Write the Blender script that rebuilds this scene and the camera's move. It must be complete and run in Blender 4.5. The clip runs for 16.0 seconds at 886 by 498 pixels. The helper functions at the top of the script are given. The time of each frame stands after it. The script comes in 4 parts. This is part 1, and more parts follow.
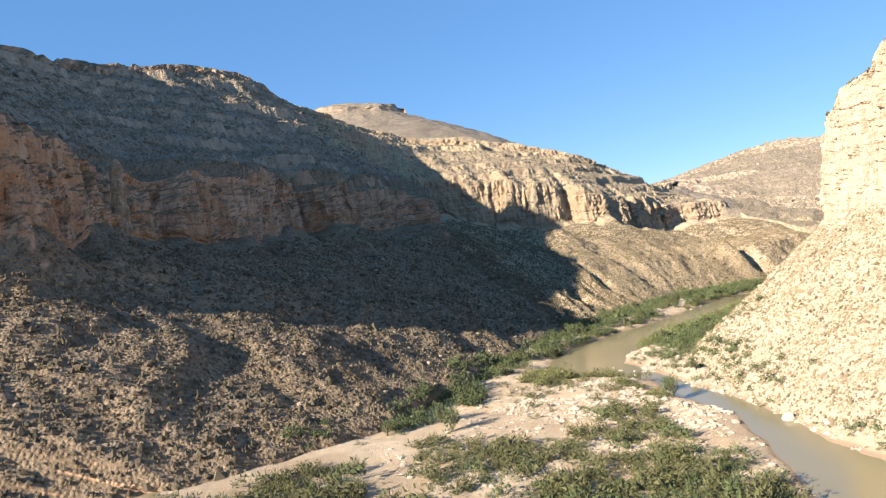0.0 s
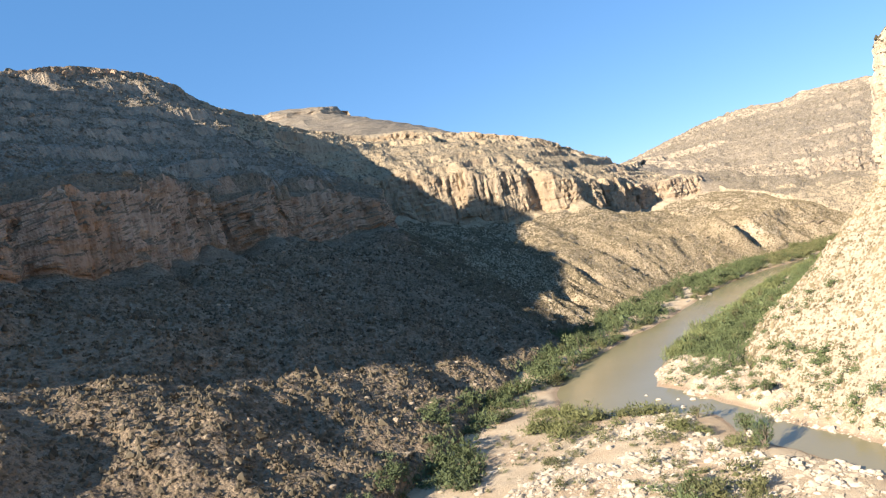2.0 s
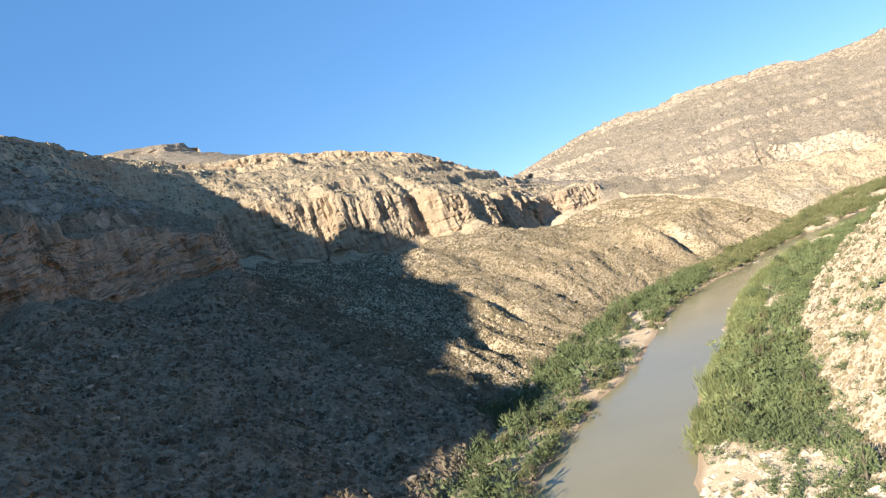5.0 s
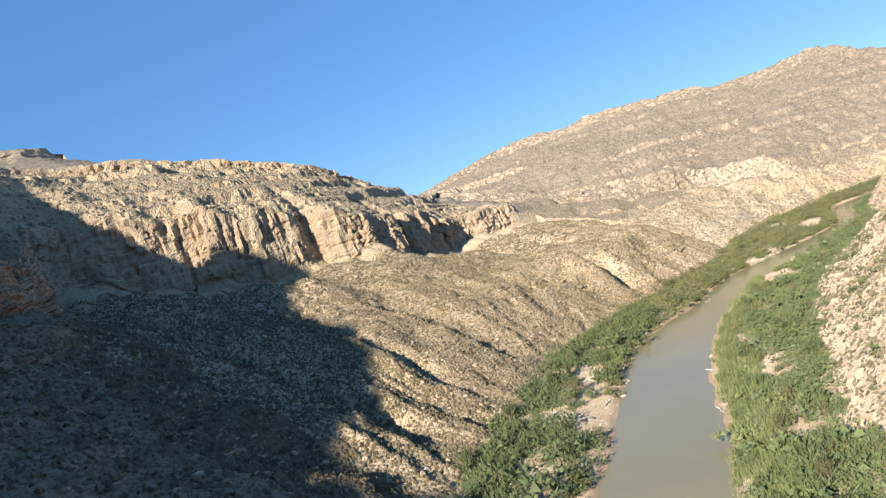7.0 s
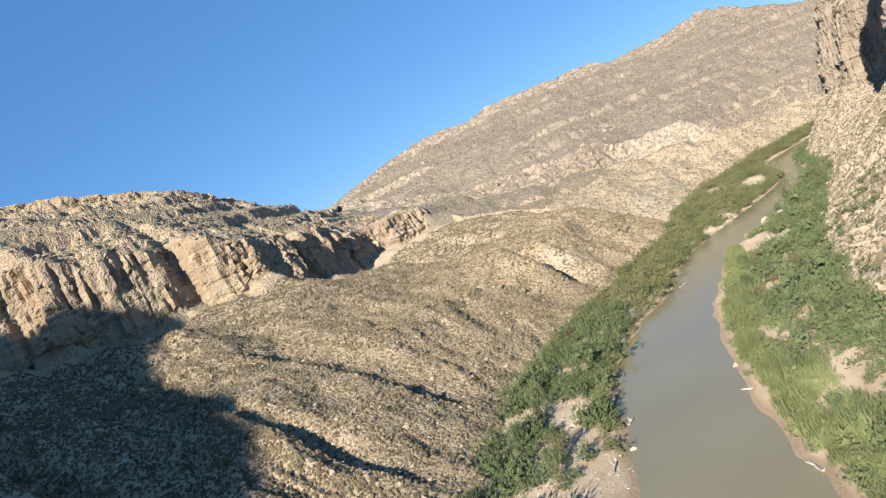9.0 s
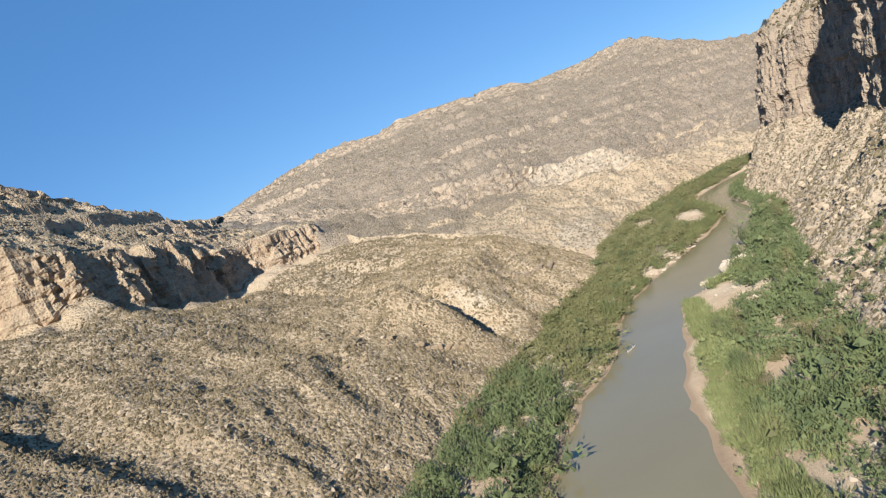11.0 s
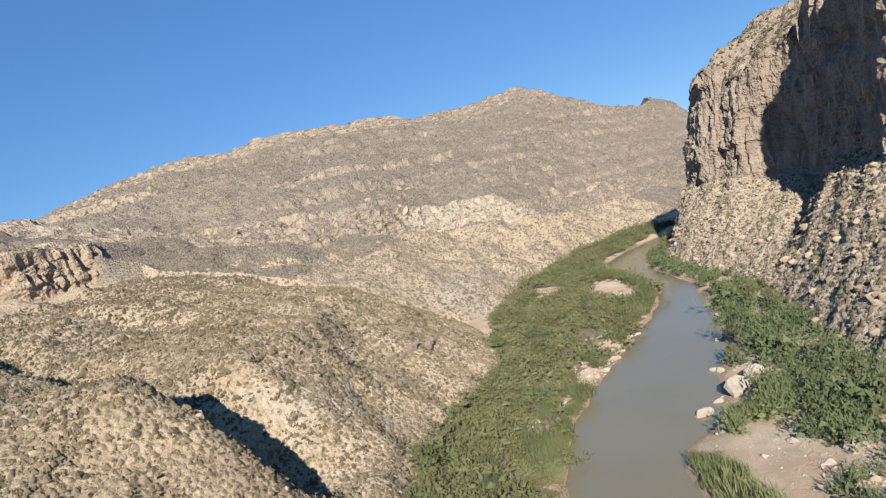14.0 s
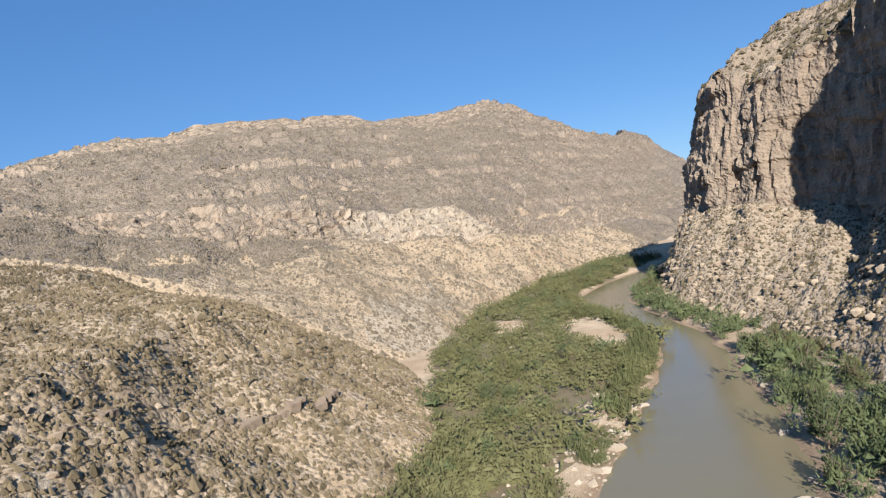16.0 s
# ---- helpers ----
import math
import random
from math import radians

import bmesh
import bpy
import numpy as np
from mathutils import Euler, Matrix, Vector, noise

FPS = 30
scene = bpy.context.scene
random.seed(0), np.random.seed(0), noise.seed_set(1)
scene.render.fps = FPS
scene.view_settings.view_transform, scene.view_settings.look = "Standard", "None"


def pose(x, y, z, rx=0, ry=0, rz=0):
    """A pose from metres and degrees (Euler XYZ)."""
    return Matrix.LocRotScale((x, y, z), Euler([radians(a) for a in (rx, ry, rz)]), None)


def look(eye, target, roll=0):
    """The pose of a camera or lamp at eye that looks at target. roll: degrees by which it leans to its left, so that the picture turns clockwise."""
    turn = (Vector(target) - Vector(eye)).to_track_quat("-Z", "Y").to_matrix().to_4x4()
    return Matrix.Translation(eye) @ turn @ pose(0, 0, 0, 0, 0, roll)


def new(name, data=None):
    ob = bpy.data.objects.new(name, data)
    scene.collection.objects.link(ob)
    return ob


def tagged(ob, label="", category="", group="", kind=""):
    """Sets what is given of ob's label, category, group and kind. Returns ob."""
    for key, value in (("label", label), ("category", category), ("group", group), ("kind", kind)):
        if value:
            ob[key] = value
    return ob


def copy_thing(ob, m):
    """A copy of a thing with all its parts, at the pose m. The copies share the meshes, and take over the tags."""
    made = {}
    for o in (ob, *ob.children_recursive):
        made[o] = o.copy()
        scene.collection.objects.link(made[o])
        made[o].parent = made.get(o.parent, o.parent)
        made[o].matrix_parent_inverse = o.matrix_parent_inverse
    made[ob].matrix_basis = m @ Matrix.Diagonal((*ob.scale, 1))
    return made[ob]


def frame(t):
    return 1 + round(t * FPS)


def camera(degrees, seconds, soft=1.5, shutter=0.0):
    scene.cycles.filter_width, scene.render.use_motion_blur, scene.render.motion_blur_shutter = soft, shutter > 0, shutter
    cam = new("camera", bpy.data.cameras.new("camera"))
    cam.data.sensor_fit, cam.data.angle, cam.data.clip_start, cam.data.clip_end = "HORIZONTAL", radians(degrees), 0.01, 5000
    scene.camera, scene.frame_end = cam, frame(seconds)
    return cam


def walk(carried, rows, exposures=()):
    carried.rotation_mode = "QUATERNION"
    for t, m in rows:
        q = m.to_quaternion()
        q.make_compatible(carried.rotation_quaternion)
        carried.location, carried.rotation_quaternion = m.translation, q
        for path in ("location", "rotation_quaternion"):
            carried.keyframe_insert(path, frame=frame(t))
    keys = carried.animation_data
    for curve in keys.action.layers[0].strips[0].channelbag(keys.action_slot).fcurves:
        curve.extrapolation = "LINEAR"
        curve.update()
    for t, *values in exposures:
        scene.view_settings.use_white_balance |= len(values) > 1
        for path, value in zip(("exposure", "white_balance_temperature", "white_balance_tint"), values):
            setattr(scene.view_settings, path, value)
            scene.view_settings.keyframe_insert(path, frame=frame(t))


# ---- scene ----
cam = camera(64.0, 16.0, 1.25)
PATH = [
    (0, (-1.032, 4.746, 53.455), (-0.985, 6.745, 53.454), -6.0),
    (0.5, (-0.645, 23.616, 53.834), (-0.582, 25.615, 53.831), -7.1),
    (1, (-0.113, 42.501, 54.008), (-0.032, 44.499, 54.003), -8.3),
    (1.5, (0.492, 61.388, 54.059), (0.602, 63.385, 54.053), -9.4),
    (2, (1.34, 80.373, 54.221), (1.501, 82.366, 54.212), -11.4),
    (2.5, (2.596, 99.499, 54.247), (2.807, 101.488, 54.232), -13.9),
    (3, (4.359, 118.504, 53.854), (4.619, 120.487, 53.842), -16.5),
    (3.5, (6.94, 137.486, 53.31), (7.252, 139.461, 53.304), -18.5),
    (4, (10.017, 156.233, 52.569), (10.38, 158.2, 52.568), -20.7),
    (4.5, (13.866, 174.524, 52.232), (14.288, 176.479, 52.23), -20.9),
    (5, (18.204, 192.6, 52.697), (18.712, 194.534, 52.705), -16.7),
    (5.2, (20.187, 199.757, 52.986), (20.726, 201.683, 52.992), -15.2),
    (7.3, (44.536, 273.751, 58.649), (45.348, 275.578, 58.619), -16.9),
    (7.5, (47.299, 280.677, 58.783), (48.132, 282.494, 58.744), -17.6),
    (8, (55.486, 297.498, 58.013), (56.367, 299.292, 57.963), -19.9),
    (8.5, (64.526, 313.773, 56.869), (65.461, 315.541, 56.815), -22.2),
    (9, (73.962, 329.602, 55.644), (74.951, 331.339, 55.578), -23.8),
    (9.2, (78.097, 335.713, 55.207), (79.106, 337.438, 55.136), -24.0),
    (11.3, (126.162, 394.453, 54.047), (127.401, 396.018, 53.936), -19.6),
    (11.5, (130.889, 400.259, 53.692), (132.153, 401.805, 53.584), -19.1),
    (12, (143.223, 414.839, 52.541), (144.541, 416.34, 52.438), -17.8),
    (12.5, (155.959, 429.254, 51.301), (157.328, 430.709, 51.204), -16.3),
    (13, (169.147, 443.204, 50.297), (170.567, 444.609, 50.203), -14.9),
    (13.5, (182.564, 456.318, 49.122), (184.028, 457.677, 49.031), -14.1),
    (14, (195.95, 468.653, 48.098), (197.452, 469.971, 48.006), -13.9),
    (14.5, (209.305, 480.256, 47.133), (210.831, 481.545, 47.038), -13.4),
    (15, (223.004, 491.094, 46.044), (224.551, 492.358, 45.953), -12.3),
    (15.5, (237.587, 501.196, 43.79), (239.154, 502.437, 43.716), -10.8),
    (16, (253.232, 510.277, 40.824), (254.814, 511.5, 40.77), -8.8),
]
walk(cam, [(t, look(eye, target, roll)) for t, eye, target, roll in PATH],
     [(0, 1.20, 6450, 10), (2.5, 1.22, 6380, 8), (5.0, 1.22, 6250, 7), (7.5, 0.90, 6000, 7), (9.0, 0.80, 5900, 7), (12.5, 0.55, 5750, 8), (16.0, 0.50, 5740, 10)])

# ---------------------------------------------------------------- sky and sun
SUN_AZ, SUN_EL = 233.6, 22.0          # degrees clockwise from +y, and above the horizon
world = bpy.data.worlds.new("sky")
scene.world = world
world.use_nodes = True
wn = world.node_tree
wn.nodes.clear()
sky = wn.nodes.new("ShaderNodeTexSky")
sky.sky_type, sky.sun_disc = "NISHITA", False
sky.sun_elevation, sky.sun_rotation = radians(SUN_EL), radians(SUN_AZ)
sky.altitude, sky.air_density, sky.dust_density, sky.ozone_density = 900, 0.9, 0.05, 3.0
wbg = wn.nodes.new("ShaderNodeBackground")
wbg.inputs["Strength"].default_value = 0.0755
wout = wn.nodes.new("ShaderNodeOutputWorld")
haze = wn.nodes.new("ShaderNodeMix")
haze.data_type = "RGBA"
haze.inputs[0].default_value = 0.45
haze.inputs[7].default_value = (0.75, 2.55, 5.8, 1)
wn.links.new(sky.outputs[0], haze.inputs[6])
wn.links.new(haze.outputs[2], wbg.inputs["Color"])
wn.links.new(wbg.outputs[0], wout.inputs["Surface"])
sun = new("sun", bpy.data.lights.new("sun", "SUN"))
sun.data.energy, sun.data.angle, sun.data.color = 5.2, radians(0.55), (1.0, 0.89, 0.75)
sx, sy = math.sin(radians(SUN_AZ)), math.cos(radians(SUN_AZ))
sun.matrix_world = look((sx * 900, sy * 900, 900 * math.tan(radians(SUN_EL))), (0, 0, 0))


# ---------------------------------------------------------------- noise and curves
def value_noise(p, seed=0):
    """Smooth lattice noise, -1 to 1, at the rows of p (n x 3)."""
    i = np.floor(p).astype(np.int64)
    f = p - i
    f = f * f * (3 - 2 * f)
    out = np.zeros(len(p))
    for dx in (0, 1):
        for dy in (0, 1):
            for dz in (0, 1):
                h = (i[:, 0] + dx) * 374761393 + (i[:, 1] + dy) * 668265263 + (i[:, 2] + dz) * 2147483647 + seed * 1274126177
                h = (h ^ (h >> 13)) * 1103515245 & 0x7FFFFFFF
                h = (h ^ (h >> 16)) * 73244475 & 0x7FFFFFFF
                w = (f[:, 0] if dx else 1 - f[:, 0]) * (f[:, 1] if dy else 1 - f[:, 1]) * (f[:, 2] if dz else 1 - f[:, 2])
                out += w * (h / 0x3FFFFFFF - 1)
    return out


def fbm(p, octaves=4, seed=0):
    total, amp = np.zeros(len(p)), 1.0
    for k in range(octaves):
        total += amp * value_noise(p, seed + k * 17)
        p, amp = p * 2.03, amp * 0.5
    return total


def ridged(p, octaves=3, seed=0):
    total, amp = np.zeros(len(p)), 1.0
    for k in range(octaves):
        total += amp * (1 - 2 * np.abs(value_noise(p, seed + k * 31)))
        p, amp = p * 2.1, amp * 0.5
    return total


def spline(points, u):
    """Catmull-Rom through the points, at u in station units."""
    pts = np.array(points, float)
    ext = np.vstack([2 * pts[0] - pts[1], pts, 2 * pts[-1] - pts[-2]])
    i = np.clip(np.floor(u).astype(int), 0, len(pts) - 2)
    f = (u - i)[:, None]
    a, b, c, d = ext[i], ext[i + 1], ext[i + 2], ext[i + 3]
    return 0.5 * (2 * b + (c - a) * f + (2 * a - 5 * b + 4 * c - d) * f ** 2 + (3 * b - a - 3 * c + d) * f ** 3)


def grid_mesh(name, verts, rows, cols, mats, smooth=True, closed=False):
    """A mesh of rows x cols vertices joined by quads."""
    r, c = np.meshgrid(np.arange(rows - 1), np.arange(cols - 1), indexing="ij")
    a = (r * cols + c).ravel()
    faces = np.stack([a, a + 1, a + cols + 1, a + cols], 1)
    return raw_mesh(name, verts, faces, mats, smooth)


def raw_mesh(name, verts, faces, mats, smooth=False):
    """A mesh from arrays; all faces have the same number of corners."""
    me = bpy.data.meshes.new(name)
    n, k = faces.shape
    me.vertices.add(len(verts))
    me.vertices.foreach_set("co", np.ascontiguousarray(verts, dtype=np.float32).ravel())
    me.loops.add(n * k)
    me.loops.foreach_set("vertex_index", np.ascontiguousarray(faces, dtype=np.int32).ravel())
    me.polygons.add(n)
    me.polygons.foreach_set("loop_start", np.arange(0, n * k, k, dtype=np.int32))
    me.polygons.foreach_set("use_smooth", np.full(n, smooth))
    me.update(calc_edges=True)
    for m in mats:
        me.materials.append(m)
    return me


# ---------------------------------------------------------------- materials
def material(name):
    m = bpy.data.materials.new(name)
    m.use_nodes = True
    return m, m.node_tree, m.node_tree.nodes["Principled BSDF"]


def add(nt, kind, **inputs):
    n = nt.nodes.new(kind)
    for key, value in inputs.items():
        n.inputs[key.replace("_", " ")].default_value = value
    return n


def coords(nt, scale=(1, 1, 1)):
    tc = nt.nodes.new("ShaderNodeNewGeometry")
    mp = nt.nodes.new("ShaderNodeMapping")
    mp.inputs["Scale"].default_value = scale
    nt.links.new(tc.outputs["Position"], mp.inputs["Vector"])
    return mp.outputs["Vector"]


def noise_tex(nt, vec, scale, detail=4.0, rough=0.6):
    n = add(nt, "ShaderNodeTexNoise", Scale=scale, Detail=detail, Roughness=rough)
    nt.links.new(vec, n.inputs["Vector"])
    return n.outputs["Fac"]


def ramp(nt, fac, *stops):
    r = nt.nodes.new("ShaderNodeValToRGB")
    while len(r.color_ramp.elements) < len(stops):
        r.color_ramp.elements.new(0.5)
    for e, (pos, col) in zip(r.color_ramp.elements, stops):
        e.position, e.color = pos, (*col, 1)
    nt.links.new(fac, r.inputs["Fac"])
    return r.outputs["Color"]


def mix(nt, fac, a, b, mode="MIX"):
    n = nt.nodes.new("ShaderNodeMix")
    n.data_type, n.blend_type = "RGBA", mode
    for sock, v in (("Factor", fac), ("A", a), ("B", b)):
        target = [s for s in n.inputs if s.name == sock and (s.type == ("VALUE" if sock == "Factor" else "RGBA"))][0]
        if isinstance(v, (int, float)):
            target.default_value = v
        elif isinstance(v, tuple):
            target.default_value = (*v, 1)
        else:
            nt.links.new(v, target)
    return [s for s in n.outputs if s.type == "RGBA"][0]


def bump(nt, bsdf, height, strength, dist):
    b = add(nt, "ShaderNodeBump", Strength=strength, Distance=dist)
    nt.links.new(height, b.inputs["Height"])
    nt.links.new(b.outputs["Normal"], bsdf.inputs["Normal"])


def hill_material(name, soil, pale, scrub, rock, rock_pale, rock_dark, scrub_amount=0.5, scatter=0.0, bare=(0.56, 0.74), stained=None):
    """Stony scrub on the slopes, bare streaked limestone where the ground stands steep."""
    m, nt, b = material(name)
    p = coords(nt)
    big = noise_tex(nt, p, 0.02, 5)
    mid = noise_tex(nt, p, 0.16, 6, 0.65)
    fine = noise_tex(nt, p, 0.75, 6, 0.75)
    grit = noise_tex(nt, p, 3.2, 3, 0.7)
    ground = mix(nt, ramp(nt, mid, (0.38, (0, 0, 0)), (0.62, (1, 1, 1))), soil, pale)
    patch = ramp(nt, fine, (0.56 - 0.12 * scrub_amount, (0, 0, 0)), (0.62 - 0.08 * scrub_amount, (1, 1, 1)))
    slope = mix(nt, patch, ground, scrub)
    slope = mix(nt, ramp(nt, grit, (0.36, (0.75, 0.75, 0.75)), (0.5, (0, 0, 0))), slope, scrub)
    slope = mix(nt, ramp(nt, big, (0.35, (0, 0, 0)), (0.7, (0.45, 0.45, 0.45))), slope, pale)
    streak = noise_tex(nt, coords(nt, (0.35, 0.35, 0.06)), 1.0, 6, 0.65)
    strata = noise_tex(nt, coords(nt, (0.03, 0.03, 0.55)), 1.0, 4, 0.6)
    face = ramp(nt, streak, (0.30, rock_dark), (0.48, rock), (0.66, rock_pale))
    face = mix(nt, ramp(nt, strata, (0.40, (0, 0, 0)), (0.62, (0.55, 0.55, 0.55))), face, rock_pale)
    stain = noise_tex(nt, coords(nt, (0.05, 0.05, 0.02)), 1.0, 3)
    face = mix(nt, ramp(nt, stain, (0.45, (0, 0, 0)), (0.65, (0.7, 0.7, 0.7))), face, stained or rock)
    geo = nt.nodes.new("ShaderNodeNewGeometry")
    sep = nt.nodes.new("ShaderNodeSeparateXYZ")
    nt.links.new(geo.outputs["Normal"], sep.inputs[0])
    wob = nt.nodes.new("ShaderNodeMath")
    wob.operation = "MULTIPLY_ADD"
    nt.links.new(mid, wob.inputs[0])
    wob.inputs[1].default_value = 0.3
    nt.links.new(sep.outputs["Z"], wob.inputs[2])
    steep = ramp(nt, wob.outputs[0], (bare[0], (1, 1, 1)), (bare[1], (0, 0, 0)))
    col = mix(nt, steep, slope, face)
    nt.links.new(col, b.inputs["Base Color"])
    b.inputs["Roughness"].default_value = 0.95
    b.inputs["Diffuse Roughness"].default_value = scatter
    b.inputs["Specular IOR Level"].default_value = 0.15
    tussock = nt.nodes.new("ShaderNodeTexVoronoi")
    tussock.inputs["Scale"].default_value = 0.85
    nt.links.new(p, tussock.inputs["Vector"])
    hummock = ramp(nt, tussock.outputs["Distance"], (0.15, (1, 1, 1)), (0.62, (0, 0, 0)))
    bump(nt, b, mix(nt, 0.28, mix(nt, 0.5, mid, fine), hummock), 1.0, 1.5)
    return m


HILL = hill_material("scrub_hillside", (0.37, 0.275, 0.17), (0.53, 0.41, 0.268), (0.155, 0.122, 0.07),
                     (0.32, 0.242, 0.163), (0.46, 0.365, 0.255), (0.11, 0.086, 0.065), 0.2, 0.15, (0.44, 0.60), (0.38, 0.262, 0.16))
# West wall: denser scrub and its shade, both put into a darker soil.
SHADE_HILL = hill_material("shaded_scrub_hillside", (0.22, 0.155, 0.098), (0.335, 0.248, 0.162), (0.09, 0.067, 0.041),
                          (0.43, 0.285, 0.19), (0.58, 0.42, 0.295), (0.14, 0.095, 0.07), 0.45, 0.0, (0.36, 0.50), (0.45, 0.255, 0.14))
# Downstream east cliff: greyer rock, darkened for the low grazing light on it.
DIM_GREY_CLIFF = hill_material("dim_grey_limestone", (0.30, 0.235, 0.165), (0.41, 0.325, 0.235), (0.15, 0.12, 0.078),
                           (0.33, 0.255, 0.185), (0.45, 0.36, 0.265), (0.13, 0.10, 0.08), 0.25, 0.3)
SPUR = hill_material("pale_stony_slope", (0.45, 0.335, 0.21), (0.58, 0.455, 0.31), (0.24, 0.19, 0.115),
                     (0.38, 0.275, 0.18), (0.50, 0.39, 0.275), (0.15, 0.115, 0.09), 0.05, 0.35)
PALE_HILL = hill_material("pale_talus", (0.40, 0.315, 0.22), (0.50, 0.405, 0.295), (0.20, 0.155, 0.10),
                          (0.42, 0.33, 0.235), (0.56, 0.46, 0.345), (0.18, 0.14, 0.11), 0.3, 0.85)
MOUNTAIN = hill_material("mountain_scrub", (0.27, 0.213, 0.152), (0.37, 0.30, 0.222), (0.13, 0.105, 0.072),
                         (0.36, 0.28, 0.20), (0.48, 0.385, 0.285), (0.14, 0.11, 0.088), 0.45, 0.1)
WHITE_CLIFF = hill_material("white_limestone", (0.40, 0.325, 0.235), (0.50, 0.42, 0.315), (0.22, 0.175, 0.12),
                            (0.46, 0.37, 0.265), (0.58, 0.485, 0.37), (0.19, 0.15, 0.115), 0.2, 0.2)
SCAR = hill_material("bare_cream_slide", (0.50, 0.40, 0.28), (0.59, 0.49, 0.36), (0.31, 0.245, 0.16),
                     (0.50, 0.37, 0.245), (0.60, 0.49, 0.36), (0.27, 0.20, 0.14), 0.1, 0.3)


def sand_material():
    m, nt, b = material("river_sand")
    p = coords(nt)
    a = noise_tex(nt, p, 0.05, 6, 0.6)
    d = noise_tex(nt, p, 0.22, 5, 0.65)
    f = noise_tex(nt, p, 1.6, 6, 0.75)
    col = mix(nt, ramp(nt, a, (0.40, (0, 0, 0)), (0.60, (1, 1, 1))), (0.43, 0.312, 0.20), (0.54, 0.425, 0.29))
    col = mix(nt, ramp(nt, d, (0.47, (0, 0, 0)), (0.60, (0.5, 0.5, 0.5))), col, (0.38, 0.295, 0.20))
    col = mix(nt, ramp(nt, f, (0.57, (0, 0, 0)), (0.68, (0.6, 0.6, 0.6))), col, (0.27, 0.215, 0.145))
    col = mix(nt, ramp(nt, f, (0.30, (0.7, 0.7, 0.7)), (0.40, (0, 0, 0))), col, (0.68, 0.59, 0.46))
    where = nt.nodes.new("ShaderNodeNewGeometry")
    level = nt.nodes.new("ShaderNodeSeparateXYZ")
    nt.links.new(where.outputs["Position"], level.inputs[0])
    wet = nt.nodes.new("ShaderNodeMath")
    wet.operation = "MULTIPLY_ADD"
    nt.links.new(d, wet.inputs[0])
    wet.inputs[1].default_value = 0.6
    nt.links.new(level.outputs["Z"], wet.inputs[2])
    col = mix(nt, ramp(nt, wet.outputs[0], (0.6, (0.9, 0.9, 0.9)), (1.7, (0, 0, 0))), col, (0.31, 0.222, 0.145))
    nt.links.new(col, b.inputs["Base Color"])
    b.inputs["Roughness"].default_value = 0.95
    b.inputs["Diffuse Roughness"].default_value = 0.5
    b.inputs["Specular IOR Level"].default_value = 0.15
    bump(nt, b, mix(nt, 0.5, d, f), 0.9, 0.7)
    return m


def water_material():
    m, nt, b = material("muddy_water")
    p = coords(nt)
    col = mix(nt, noise_tex(nt, p, 0.03, 3), (0.27, 0.22, 0.115), (0.34, 0.28, 0.155))
    nt.links.new(col, b.inputs["Base Color"])
    b.inputs["Roughness"].default_value = 0.13
    b.inputs["IOR"].default_value = 1.33
    bump(nt, b, noise_tex(nt, coords(nt, (0.9, 0.9, 0.9)), 1.0, 4), 0.12, 0.2)
    return m


def foliage(name, dark, light, rough=0.7, mixed=0.5):
    """Leaves whose green differs from clump to clump."""
    m, nt, b = material(name)
    isl = nt.nodes.new("ShaderNodeNewGeometry")
    info = nt.nodes.new("ShaderNodeObjectInfo")
    n = noise_tex(nt, coords(nt), 0.18, 3)
    half = tuple(a + (b - a) * mixed for a, b in zip(dark, light))
    c = mix(nt, isl.outputs["Random Per Island"], dark, half)
    c = mix(nt, ramp(nt, n, (0.4, (0, 0, 0)), (0.65, (0.75, 0.75, 0.75))), c, light)
    h = add(nt, "ShaderNodeHueSaturation")
    mm = nt.nodes.new("ShaderNodeMapRange")
    mm.inputs["To Min"].default_value, mm.inputs["To Max"].default_value = 0.75, 1.25
    nt.links.new(info.outputs["Random"], mm.inputs["Value"])
    nt.links.new(mm.outputs[0], h.inputs["Value"])
    nt.links.new(c, h.inputs["Color"])
    nt.links.new(h.outputs[0], b.inputs["Base Color"])
    b.inputs["Roughness"].default_value = rough
    b.inputs["Diffuse Roughness"].default_value = 0.8
    b.inputs["Specular IOR Level"].default_value = 0.2
    return m


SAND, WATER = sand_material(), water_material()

# ---------------------------------------------------------------- the river's banks (x, y), upstream to downstream
BANK_L = [(40, -260), (48, -60), (58, 80), (68, 140), (74, 170), (79, 195), (76, 212), (71, 230), (72, 250), (66, 263), (50, 269),
          (42, 286), (47, 309), (62, 338), (77, 355), (99, 379), (126, 404), (150, 431), (180, 467), (208, 491), (234, 506), (262, 516),
          (290, 537), (315, 551), (342, 558), (375, 566), (412, 575), (450, 588), (480, 612), (513, 640), (548, 664), (600, 672), (680, 672), (900, 690)]
BANK_R = [(70, -260), (78, -60), (84, 80), (89, 150), (87, 165), (89, 190), (87, 215), (82, 235), (78, 262), (74, 288),
          (80, 306), (95, 328), (103, 340), (130, 371), (152, 393), (166, 411), (181, 429), (204, 452), (239, 482), (265, 497), (282, 509),
          (297, 519), (322, 523), (344, 529), (373, 538), (413, 557), (456, 577), (495, 609), (530, 632), (560, 643), (610, 648), (680, 648), (900, 660)]


def seg_distance(q, line):
    """Distance of the points q (n x 2) from a polyline."""
    best = np.full(len(q), 1e9)
    for a, b in zip(np.array(line[:-1], float), np.array(line[1:], float)):
        e = b - a
        t = np.clip(((q - a) @ e) / (e @ e), 0, 1)
        best = np.minimum(best, np.hypot(*(q - a - t[:, None] * e).T))
    return best


